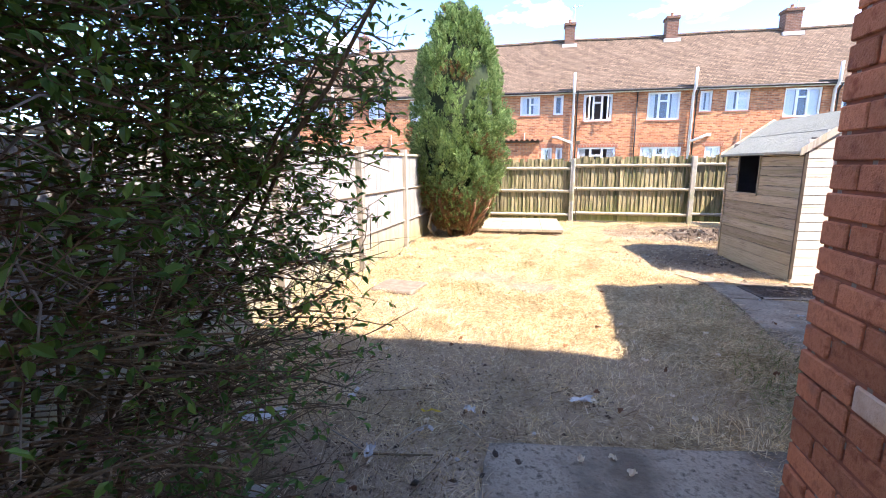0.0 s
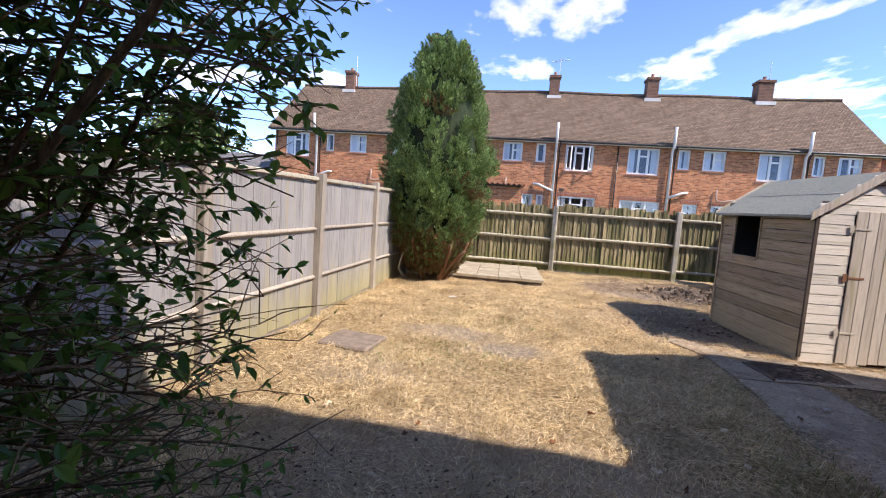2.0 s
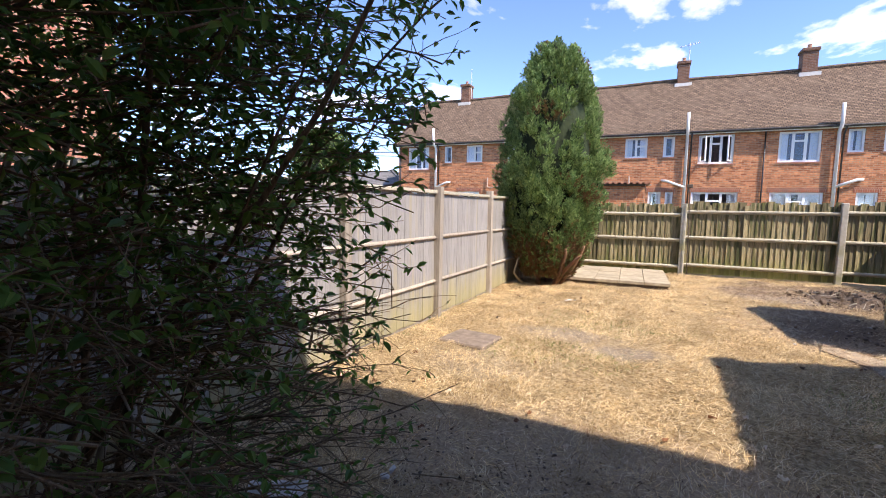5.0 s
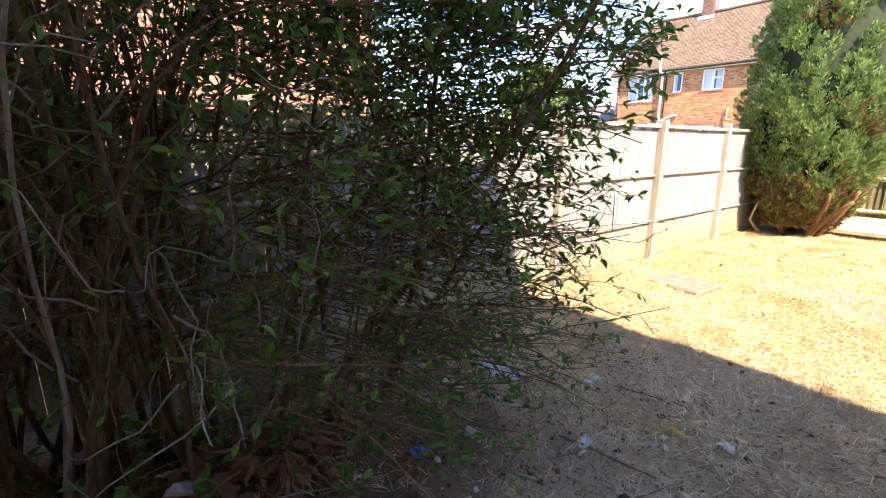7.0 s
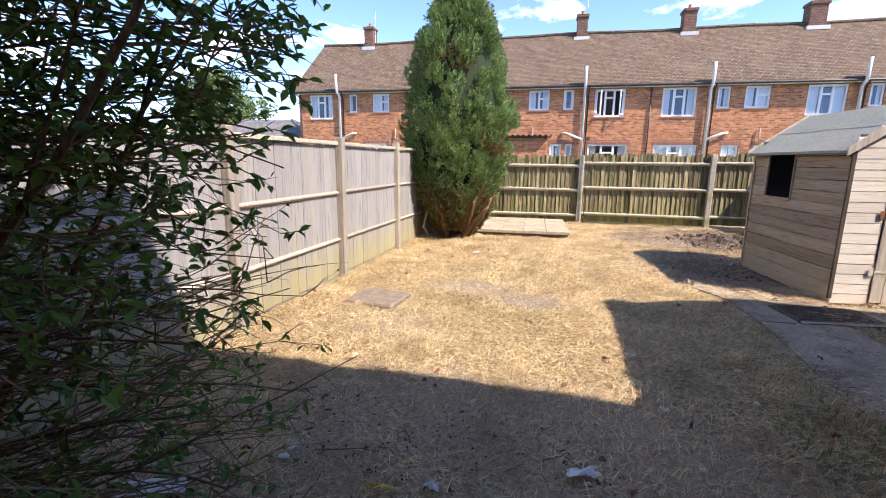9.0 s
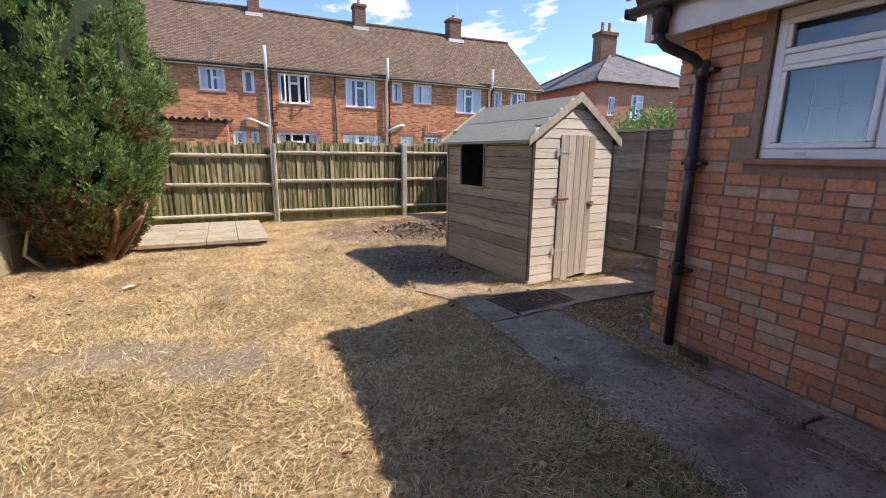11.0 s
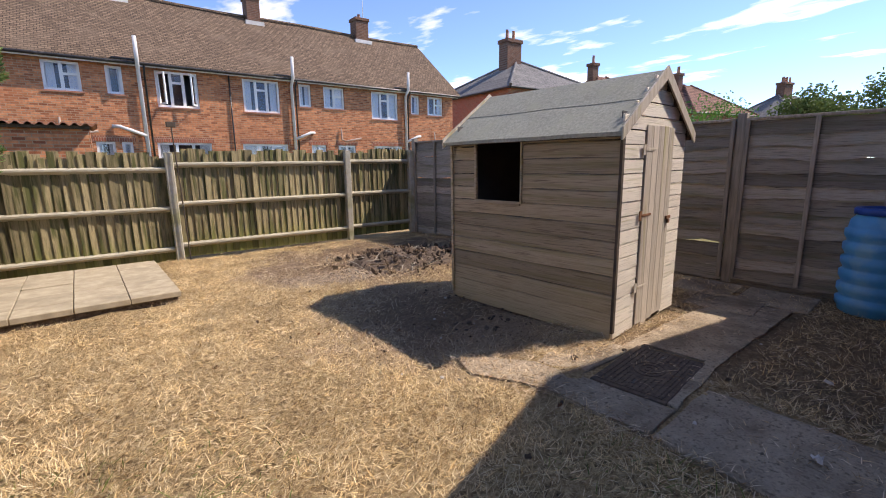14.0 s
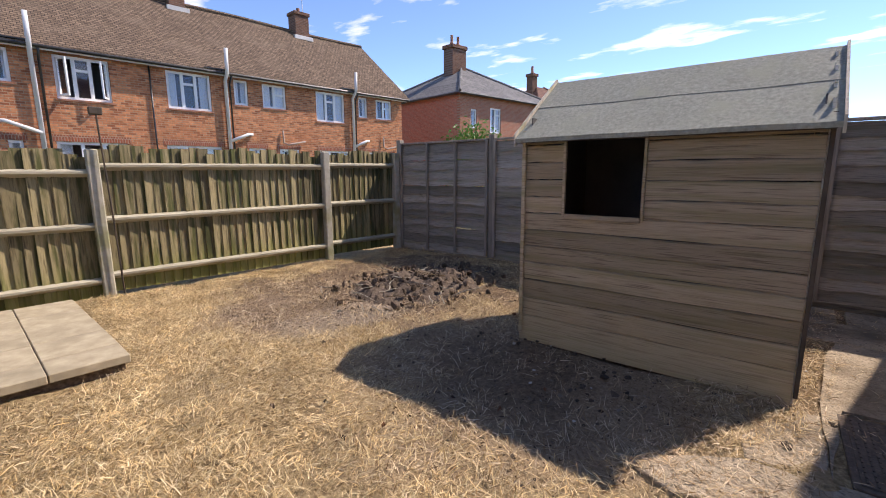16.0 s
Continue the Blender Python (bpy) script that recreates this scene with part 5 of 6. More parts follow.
def shrub():
    s = thing("shrub", "large overgrown dark green privet shrub with bare twiggy stems", "shrub")
    rng = random.Random(11)
    stems, twigs, leaves = [], bmesh.new(), []
    for i in range(78):
        by = rng.uniform(-2.6, 1.55)
        bx = rng.uniform(-1.45, -0.85) + 0.1 * math.sin(by * 3)
        lean = Vector((rng.uniform(-0.1, 0.5), rng.uniform(-0.2, 0.3) + (0.25 if by > 0.8 else 0), 1.0))
        stems.append(grow((bx, by, -0.03), lean, rng.uniform(2.0, 3.3), 8, 0.10, 0.015, rng))
    for i in range(46):
        by = rng.uniform(-2.4, 0.75)
        lean = Vector((rng.uniform(-0.12, 0.16), rng.uniform(-0.16, 0.22), 1.0))
        stems.append(grow((rng.uniform(-1.3, -0.95), by, -0.03), lean, rng.uniform(2.2, 3.0), 8, 0.055, 0.0, rng))
    for k, pts in enumerate(stems):
        r0 = rng.uniform(0.008, 0.020)
        if k % 9 == 4:
            part("stem", tube(pts, [r0 * (1 - 0.09 * i) for i in range(len(pts))], 7), M["pale_bark"], s, "pale bare upright stem", smooth=True)
        else:
            part("stem", tube(pts, [r0 * (1 - 0.09 * i) for i in range(len(pts))], 7), M["bark"], s, smooth=True)
        for j in range(10):
            a = rng.uniform(0.16, 1.0)
            q = a * (len(pts) - 1)
            p = pts[int(q)].lerp(pts[min(int(q) + 1, len(pts) - 1)], q % 1)
            away = Vector((rng.uniform(0.1, 1.0), rng.uniform(-0.6, 1.0), rng.uniform(-0.25, 0.55)))
            if pts[0].y < 0.5:
                away = Vector((rng.uniform(-0.1, 0.5), rng.uniform(-0.4, 0.5), rng.uniform(0.5, 1.4)))
            br = grow(p, away, rng.uniform(0.45, 1.15), 6, 0.13, 0.035, rng)
            br = [b for b in br if allowed(b)]
            if len(br) < 3:
                continue
            tube(br, [0.0055 * (1 - 0.11 * i) for i in range(len(br))], 4, twigs)
            for _ in range(6):
                c = br[rng.randrange(1, len(br))]
                d = Vector((rng.uniform(-0.4, 1), rng.uniform(-0.9, 0.9), rng.uniform(-0.5, 0.7)))
                tw = [b for b in grow(c, d, rng.uniform(0.12, 0.38), 4, 0.2, 0.04, rng) if allowed(b)]
                if len(tw) < 3:
                    continue
                tube(tw, [0.0026, 0.0022, 0.0018, 0.0014, 0.001][:len(tw)], 3, twigs)
                ax = (tw[-1] - tw[0]).normalized()
                inner = c.x < -0.75 or (c.y < 0.45 and c.z < 1.3)
                for m in range(rng.randrange(0, 3) if inner else rng.randrange(2, 6)):
                    u = rng.uniform(0.1, 1.0) * (len(tw) - 1)
                    lp = tw[int(u)].lerp(tw[min(int(u) + 1, len(tw) - 1)], u % 1)
                    ld = ax * 0.7 + Vector((rng.gauss(0, 0.6), rng.gauss(0, 0.6), rng.gauss(-0.1, 0.5)))
                    leaves.append((lp, ld, (rng.gauss(0, 0.5), rng.gauss(0, 0.5), 1), rng.uniform(0.028, 0.058)))
    # overhanging sprays above the path and thick growth along the fence
    for k in range(36):
        st = (rng.uniform(-0.7, -0.2), rng.uniform(1.0, 1.8), rng.uniform(1.75, 2.5))
        br = [b for b in grow(st, (rng.uniform(0.3, 1.0), rng.uniform(0.0, 0.8), rng.uniform(-0.05, 0.45)), rng.uniform(0.4, 0.95), 7, 0.12, 0.05, rng) if b.x < 0.18 and b.y < 2.35]
        if len(br) < 3:
            continue
        tube(br, [0.005 * (1 - 0.1 * i) for i in range(len(br))], 4, twigs)
        for c in br[1:]:
            for _ in range(6):
                leaves.append((c + Vector((rng.gauss(0, 0.035), rng.gauss(0, 0.035), rng.gauss(0, 0.03))), (rng.gauss(0.2, 0.7), rng.gauss(0.2, 0.7), rng.gauss(-0.3, 0.5)), (rng.gauss(0, 0.5), rng.gauss(0, 0.5), 1), rng.uniform(0.03, 0.052)))
    for k in range(300):
        st = (rng.uniform(-1.0, -0.35), rng.uniform(0.5, 1.75), 0.25 + 2.0 * rng.random() ** 0.9)
        br = [b for b in grow(st, (rng.uniform(0.5, 1.0), rng.uniform(0.1, 0.9), rng.uniform(-0.15, 0.35)), rng.uniform(0.5, 1.15), 7, 0.11, 0.035, rng) if allowed(b)]
        if len(br) < 3:
            continue
        tube(br, [0.0048 * (1 - 0.1 * i) for i in range(len(br))], 4, twigs)
        for _ in range(7):
            c = br[rng.randrange(1, len(br))]
            tw = [b for b in grow(c, (rng.uniform(0.0, 1), rng.uniform(-0.5, 1.0), rng.uniform(-0.4, 0.5)), rng.uniform(0.10, 0.30), 4, 0.18, 0.04, rng) if allowed(b)]
            if len(tw) < 3:
                continue
            tube(tw, [0.0024, 0.002, 0.0016, 0.0012, 0.001][:len(tw)], 3, twigs)
            ax = (tw[-1] - tw[0]).normalized()
            for m in range(rng.randrange(3, 7) if c.z > 1.2 else rng.randrange(0, 4)):
                u = rng.uniform(0.1, 1.0) * (len(tw) - 1)
                lp = tw[int(u)].lerp(tw[min(int(u) + 1, len(tw) - 1)], u % 1)
                leaves.append((lp, ax * 0.7 + Vector((rng.gauss(0, 0.6), rng.gauss(0, 0.6), rng.gauss(-0.1, 0.5))), (rng.gauss(0, 0.5), rng.gauss(0, 0.5), 1), rng.uniform(0.025, 0.052)))
    for n_, x0, x1, y0, y1, z0, z1 in ((700, -1.56, -1.40, -3.4, 1.6, 0.2, 1.8), (3600, -1.56, -1.25, -3.4, 0.35, 0.25, 1.8), (2200, -1.5, -0.7, -2.6, 0.5, 1.5, 2.6), (7500, -1.57, -0.95, -3.4, 1.5, 1.65, 3.2), (1500, -1.3, -0.1, 0.2, 2.0, 2.2, 3.0), (1900, -1.2, -0.08, 1.05, 2.12, 0.9, 2.55), (900, -0.7, 0.02, 1.3, 2.0, 1.1, 2.2), (3600, -1.3, -0.3, -0.2, 1.6, 1.7, 2.8), (500, -1.56, -1.3, 0.3, 1.75, 0.2, 1.75), (500, -1.3, -0.35, 0.3, 1.3, 0.3, 2.4), (4500, -1.3, -0.25, 0.7, 1.9, 1.6, 2.7), (2600, -1.57, -1.0, 0.3, 2.1, 1.45, 2.6)):
        for k in range(n_):
            p = Vector((rng.uniform(x0, x1), rng.uniform(y0, y1), rng.uniform(z0, z1)))
            if p.z > 1.9 and p.y > 1.2 and p.x > -0.5 and rng.random() < 0.6:
                continue
            leaves.append((p, (rng.gauss(0, 1), rng.gauss(0, 1), rng.gauss(-0.1, 0.6)), (rng.gauss(0.3, 0.5), rng.gauss(0, 0.5), 0.8), rng.uniform(0.026, 0.048)))
    # dead pale twigs that zigzag through the outer growth
    for k in range(60):
        st = (rng.uniform(-0.9, -0.4), rng.uniform(-0.1, 1.5), rng.uniform(0.6, 1.9))
        br = [b for b in grow(st, (rng.uniform(0.1, 0.6), rng.uniform(-0.5, 0.8), rng.uniform(-0.6, 0.8)), rng.uniform(0.4, 0.9), 9, 0.28, 0.0, rng) if allowed(b)]
        if len(br) > 3:
            part("dead_twig", tube(br, [0.0048 * (1 - 0.08 * i) for i in range(len(br))], 5), M["pale_bark"], s, "pale bare dead twig" if k == 0 else "")
    part("twig_growth", twigs, M["bark"], s)["kind"] = "stuff"
    pos, al, up, ln = zip(*leaves)
    ln = np.array(ln)
    leaf_mesh("leaves", [tuple(p) for p in pos], [tuple(a) for a in al], [tuple(u) for u in up], ln, ln * 0.52, M["leaf"], s)
    # young shoots close to the ground
    young = []
    for k in range(34):
        by = rng.uniform(-0.9, 1.9)
        st = (rng.uniform(-0.75, -0.1) if by > 0.9 else rng.uniform(-1.2, -0.55), by, 0.03)
        br = grow(st, (rng.uniform(-0.2, 0.5), rng.uniform(-0.3, 0.3), 1), rng.uniform(0.12, 0.40), 5, 0.15, 0.02, rng)
        for c in br[2:]:
            for _ in range(3):
                young.append((tuple(c), (rng.gauss(0, 1), rng.gauss(0, 1), rng.gauss(0.1, 0.3)), (rng.gauss(0, 0.3), rng.gauss(0, 0.3), 1), rng.uniform(0.035, 0.075)))
    for k in range(11):
        st = (rng.uniform(-0.95, -0.45), rng.uniform(-0.75, 0.0), 0.0)
        br = grow(st, (rng.uniform(0.1, 0.45), rng.uniform(-0.3, 0.3), 1), rng.uniform(0.6, 1.15), 8, 0.12, 0.01, rng)
        part("shoot", tube(br, [0.006 * (1 - 0.09 * i) for i in range(len(br))], 5), M["bark"], s)
        for c in br[3:]:
            for _ in range(3):
                young.append((tuple(c), (rng.gauss(0.3, 1), rng.gauss(0, 1), rng.gauss(0.0, 0.3)), (rng.gauss(0, 0.3), rng.gauss(0, 0.3), 1), rng.uniform(0.05, 0.095)))
    pos, al, up, ln = zip(*young)
    ln = np.array(ln)
    leaf_mesh("young_leaves", pos, al, up, ln, ln * 0.55, M["leaf_bright"], s)


shrub()


def cypress():
    c = thing("cypress_tree", "tall columnar green conifer, browned near its foot", "tree", pose(-0.86, 9.25, 0))
    rng = np.random.default_rng(5)
    zs = [0.12, 0.35, 0.8, 1.5, 2.3, 3.1, 3.8, 4.3, 4.62]
    rs = [0.36, 0.52, 0.80, 1.00, 1.06, 0.95, 0.68, 0.38, 0.10]
    rad = lambda z: np.interp(z, zs, rs)
    lump = lambda th, z: 1 + 0.09 * np.sin(5 * th + 1.3 * z) + 0.07 * np.sin(9 * th - 2.1 * z + 1) + 0.06 * np.sin(3 * th + 4 * z)
    lobes = 560
    lz = 0.12 + 4.18 * rng.random(lobes) ** 1.15
    lz[:130] = rng.uniform(0.2, 1.35, 130)
    la = rng.random(lobes) * 2 * np.pi + np.arange(lobes) * 2.4
    lr = np.maximum(rad(lz) * rng.uniform(0.84, 1.0, lobes) * (0.94 + 0.5 * (lump(la, lz) - 1)) - 0.05, 0.0)
    lh, lw = rng.uniform(0.13, 0.26, lobes), rng.uniform(0.075, 0.13, lobes)
    n = 17500
    pick = rng.integers(0, lobes, n)
    v = rng.normal(0, 1, (n, 3))
    v /= np.linalg.norm(v, axis=1, keepdims=True)
    v *= 0.82 + 0.22 * rng.random((n, 1))
    narrow = 1.0 - 0.55 * np.clip(v[:, 2], 0, 1)
    centre = np.stack((lr * np.cos(la), lr * np.sin(la), lz), 1)[pick] + np.stack((v[:, 0] * lw[pick] * narrow, v[:, 1] * lw[pick] * narrow, v[:, 2] * lh[pick]), 1)
    z = centre[:, 2]
    th = np.arctan2(centre[:, 1], centre[:, 0])
    far = np.hypot(centre[:, 0], centre[:, 1])
    fit_ = np.minimum(1.0, (rad(z) * 1.04 + 0.03) / np.maximum(far, 1e-3))
    centre[:, :2] *= fit_[:, None]
    ok = (z > 0.14) & (z < 4.68)
    centre, z, th, n = centre[ok], z[ok], th[ok], int(ok.sum())
    v = v[ok]
    out = np.stack((np.cos(th), np.sin(th), np.zeros(n)), 1) * 0.6 + v * 0.5
    axis = 0.75 * out + np.array([0, 0, 1.0]) + rng.normal(0, 0.22, (n, 3))
    axis /= np.linalg.norm(axis, axis=1, keepdims=True)
    size = rng.uniform(0.05, 0.11, n)
    brown = (rng.random(n) < np.clip(1.15 - z * 0.95, 0, 0.85)) | ((np.sin(3 * th + 2 * z) + np.sin(5.1 * z + th)) + rng.normal(0, 0.35, n) > 1.85)
    k = 18
    for sel, mat, nm in ((~brown, M["cypress"], "foliage"), (brown, M["cypress_brown"], "dead_foliage")):
        cc, ax, sz, ou = centre[sel], axis[sel], size[sel], out[sel]
        m = len(cc)
        t = rng.random((m, k))
        spread = rng.normal(0, 1, (m, k, 3))
        p = cc[:, None] + ax[:, None] * (t * sz[:, None])[..., None] + spread * (0.038 * (1.05 - t))[..., None] * (sz[:, None, None] / 0.16)
        d = ax[:, None] * 1.1 + spread * 0.38 + ou[:, None] * 0.2
        up = ou[:, None] * 1.5 + rng.normal(0, 0.35, (m, k, 3))
        ln = rng.uniform(0.024, 0.055, m * k)
        leaf_mesh(nm, p.reshape(-1, 3), d.reshape(-1, 3), up.reshape(-1, 3), ln, ln * rng.uniform(0.28, 0.46, m * k), mat, c, 0.1)
    # near-black core: the crown's inner shade put into colour, showing between the clumps
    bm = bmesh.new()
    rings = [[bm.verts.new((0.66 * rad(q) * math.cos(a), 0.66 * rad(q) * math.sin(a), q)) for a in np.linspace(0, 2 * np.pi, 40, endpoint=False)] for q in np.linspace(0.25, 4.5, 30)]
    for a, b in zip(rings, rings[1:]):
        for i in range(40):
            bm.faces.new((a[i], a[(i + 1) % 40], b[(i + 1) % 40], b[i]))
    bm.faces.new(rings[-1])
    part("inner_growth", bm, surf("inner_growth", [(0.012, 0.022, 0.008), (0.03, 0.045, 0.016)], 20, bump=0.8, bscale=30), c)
    g = random.Random(3)
    for i in range(11):
        a = g.uniform(0, 6.28)
        st = Vector((0.22 * math.cos(a), 0.22 * math.sin(a), -0.05))
        part("trunk", tube(grow(st, (math.cos(a) * 0.55, math.sin(a) * 0.55, 1), 1.0, 5, 0.08, 0, g), [0.045, 0.04, 0.036, 0.032, 0.028, 0.022], 8), M["red_bark"], c, smooth=True)
    part("dead_limb", tube([(-0.42, -0.35, 0.02), (-0.52, -0.5, 0.22), (-0.45, -0.52, 0.48), (-0.36, -0.5, 0.6)], [0.03, 0.022, 0.016, 0.008], 7), M["pale_bark"], c, "pale broken dead limb", smooth=True)


cypress()


def broad_tree(name, label, x, y, h, r, mat, n=2600, seed=1, base=0.25):
    t = thing(name, label, "tree", pose(x, y, 0))
    rng = np.random.default_rng(seed)
    g = random.Random(seed)
    trunk = [(0, 0, -0.2), (0.1, 0, h * 0.25), (0, 0.1, h * 0.5), (0.1, 0, h * 0.7)]
    part("trunk", tube(trunk, [h * 0.03, h * 0.024, h * 0.016, h * 0.008], 9), M["bark"], t, smooth=True)
    cl = []
    for i in range(24):
        a, u = g.uniform(0, 6.28), g.uniform(0.0, 1.0)
        zz = h * (base + (1 - base) * (0.12 + 0.72 * u))
        rr = r * math.sin(math.pi * (0.18 + 0.70 * u)) * g.uniform(0.35, 0.78)
        q = Vector((rr * math.cos(a), rr * math.sin(a), zz))
        cl.append((q, r * g.uniform(0.28, 0.46)))
        part("limb", tube([(0, 0, zz * 0.6), q * 0.6 + Vector((0, 0, zz * 0.28)), q], [h * 0.009, h * 0.006, h * 0.002], 5), M["bark"], t)
    per = n // len(cl)
    pos = []
    for q, cr in cl:
        v = rng.normal(0, 1, (per, 3))
        v /= np.linalg.norm(v, axis=1, keepdims=True)
        v *= cr * (0.55 + 0.5 * rng.random((per, 1)))
        v[:, 2] *= 0.75
        pos.append(v + np.array(q))
    pos = np.concatenate(pos)
    m = len(pos)
    ln = rng.uniform(0.05, 0.10, m) * r * 0.8
    leaf_mesh("crown", pos, rng.normal(0, 1, (m, 3)) + [0, 0, -0.2], rng.normal(0, 0.6, (m, 3)) + [0, 0, 1], ln, ln * 0.75, mat, t)
    return t


broad_tree("broadleaf_tree", "full round-crowned broadleaf tree beyond the fence", -32.0, 41.0, 10.4, 5.2, M["tree_leaf"], 9000, 2)
broad_tree("broadleaf_tree", "dark broadleaf tree far behind the fence", 52, 11.5, 8.0, 4.5, M["tree_leaf"], 6000, 4)
broad_tree("broadleaf_tree", "dark spreading tree far behind the fence", 47, 15.0, 7.0, 4.5, M["tree_leaf"], 6000, 8)


def fence_bush(x, y, rx, ry, h, seed, mat):
    b = thing("bush", "bright green leafy bush behind the lap fence", "bush", pose(x, y, 0))
    rng = np.random.default_rng(seed)
    for i in range(6):
        g = random.Random(seed * 10 + i)
        part("stem", tube(grow((0, 0, 0), (g.uniform(-0.4, 0.4), g.uniform(-0.6, 0.6), 1), h * 0.9, 5, 0.1, 0, g), [0.03, 0.025, 0.02, 0.015, 0.01, 0.006], 6), M["bark"], b)
    n = 2600
    v = rng.normal(0, 1, (n, 3))
    v /= np.linalg.norm(v, axis=1, keepdims=True)
    v *= (0.6 + 0.45 * rng.random((n, 1))) * (1 + 0.2 * np.sin(5 * v[:, :1] + 4 * v[:, 1:2]))
    pos = v * [rx, ry, h * 0.42] + [0, 0, h * 0.6]
    ln = rng.uniform(0.06, 0.12, n)
    leaf_mesh("leaves", pos, rng.normal(0, 1, (n, 3)), rng.normal(0, 0.5, (n, 3)) + [0, 0, 1], ln, ln * 0.6, mat, b)


fence_bush(9.2, 9.1, 1.0, 1.3, 2.45, 1, M["leaf_bright"])
fence_bush(10.4, 10.6, 0.9, 1.3, 2.6, 2, M["leaf_bright"])
fence_bush(18.0, 14.8, 1.2, 1.3, 3.5, 4, M["leaf_bright"])
fence_bush(18.4, 13.0, 1.1, 1.2, 3.35, 5, M["leaf_bright"])
fence_bush(18.0, 11.2, 1.1, 1.2, 3.5, 6, M["leaf_bright"])
fence_bush(8.6, 12.6, 0.7, 0.8, 2.35, 3, M["leaf_bright"])


# ---- grass and litter on the ground ----
def on_concrete(x, y):
    path = (x > 2.84) & (x < 3.68) & (y < 5.36)
    apron = (y > 5.36) & (y < 6.1) & (x > 2.85) & (x < 5.75)
    alley = (x > 0.62) & (x < 1.9) & (y < 2.2 + 0.165 * (x - 0.6))
    tongue = (y > 5.9) & (y < 6.6) & (x > 2.65) & (x < 3.6) & (y < 8.6 - 0.75 * x + 0.1)
    patio_ = (x > -1.1) & (x < 1.36) & (y > 9.52)
    house = (x > 1.56) & (y < 1.55) | (x > 3.89) & (y < 4.62) | (x > 3.66) & (y < 3.95)
    hut = (x > 3.75) & (x < 5.0) & (y > 6.25) & (y < 8.0)
    lid = (np.abs(x + 0.82) < 0.24) & (np.abs(y - 5.05) < 0.24)
    return path | apron | alley | tongue | patio_ | house | hut | lid


def height_at(x, y):
    return 0.012 * wavy(x * 1.3, y * 1.3) + 0.008 * wavy(x * 5, y * 5) - 0.012 + 0.05 * mud_mask(x, y) * (y > 8.5)


def blades(name, n, keep, length, lift, width, mat, label, seed, area=(-1.58, 6.3, -0.6, 11.95), over=False):
    rng = np.random.default_rng(seed)
    x, y = rng.uniform(area[0], area[1], n), rng.uniform(area[2], area[3], n)
    ok = rng.random(n) < keep(x, y)
    if not over:
        ok &= ~on_concrete(x, y)
    x, y = x[ok], y[ok]
    m = len(x)
    swirl = 1.4 * wavy(x * 1.5 + 2, y * 1.5) + 0.9 * wavy(x * 4.0, y * 4.0 + 5)
    yaw = swirl + rng.normal(0, 1.5, m)
    ln = rng.uniform(*length, m) * (0.7 + 0.6 * rng.random(m))
    el = np.abs(rng.normal(0, lift, m))
    d = np.stack((np.cos(yaw) * np.cos(el), np.sin(yaw) * np.cos(el), np.sin(el)), 1)
    s = np.stack((-np.sin(yaw), np.cos(yaw), rng.normal(0, 0.4, m)), 1)
    w = rng.uniform(*width, m)[:, None]
    tuft = 0.026 * np.clip(wavy(x * 5.2, y * 5.2) + 0.2, 0, 2)
    z = height_at(x, y) + rng.uniform(0.0, 0.010, m) + tuft * rng.random(m) + (0.018 if over else 0)
    p = np.stack((x, y, z), 1)
    mid = p + d * (ln * 0.55)[:, None] + np.array([0, 0, 1]) * (ln * rng.uniform(0.0, 0.10, m))[:, None]
    tip = p + d * ln[:, None]
    v = np.stack((p - s * w, p + s * w, mid + s * w * 0.8, mid - s * w * 0.8, tip), 1).reshape(-1, 3)
    i = np.arange(m) * 5
    me = bpy.data.meshes.new(name)
    quads = np.stack((i, i + 1, i + 2, i + 3), 1)
    tris = np.stack((i + 3, i + 2, i + 4), 1)
    me.from_pydata(v.tolist(), [], quads.tolist() + tris.tolist())
    me.materials.append(mat)
    ob = new(name, me)
    return tagged(ob, label, "grass", kind="stuff")


lawn = lambda x, y: np.clip(1 - 1.3 * blob(x, y, 3.35, 7.5, 0.55, 1.0), 0, 1) * np.clip(1.1 - 0.8 * soil_mask(x, y) - mud_mask(x, y) - 1.6 * ash_mask(x, y), 0.03, 1) * np.clip(0.75 + 0.35 * wavy(x * 1.9, y * 1.9), 0.25, 1)
blades("dry_grass", 600000, lawn, (0.025, 0.08), 0.38, (0.0009, 0.0023), M["straw"], "dry cut straw-coloured grass lying on the lawn", 1)
blades("dry_grass_tufts", 90000, lambda x, y: lawn(x, y) * (wavy(x * 5.2, y * 5.2) > 0.55), (0.03, 0.09), 0.6, (0.0010, 0.0022), M["straw"], "upright tufts of dry yellow grass", 2)
litter = lambda x, y: np.clip(1 - 0.75 * blob(x, y, 3.45, 7.4, 0.5, 0.9), 0, 1) * np.clip(0.85 * soil_mask(x, y) + 0.35 * mud_mask(x, y) + 0.3 * ash_mask(x, y), 0, 1) * np.clip(0.6 + 0.5 * wavy(x * 2.4, y * 2.4), 0.1, 1)
blades("dead_litter", 330000, litter, (0.02, 0.11), 0.33, (0.0008, 0.0022), M["straw_grey"], "grey-brown dead grass litter over bare soil", 3, (-1.58, 6.3, -1.0, 11.95))
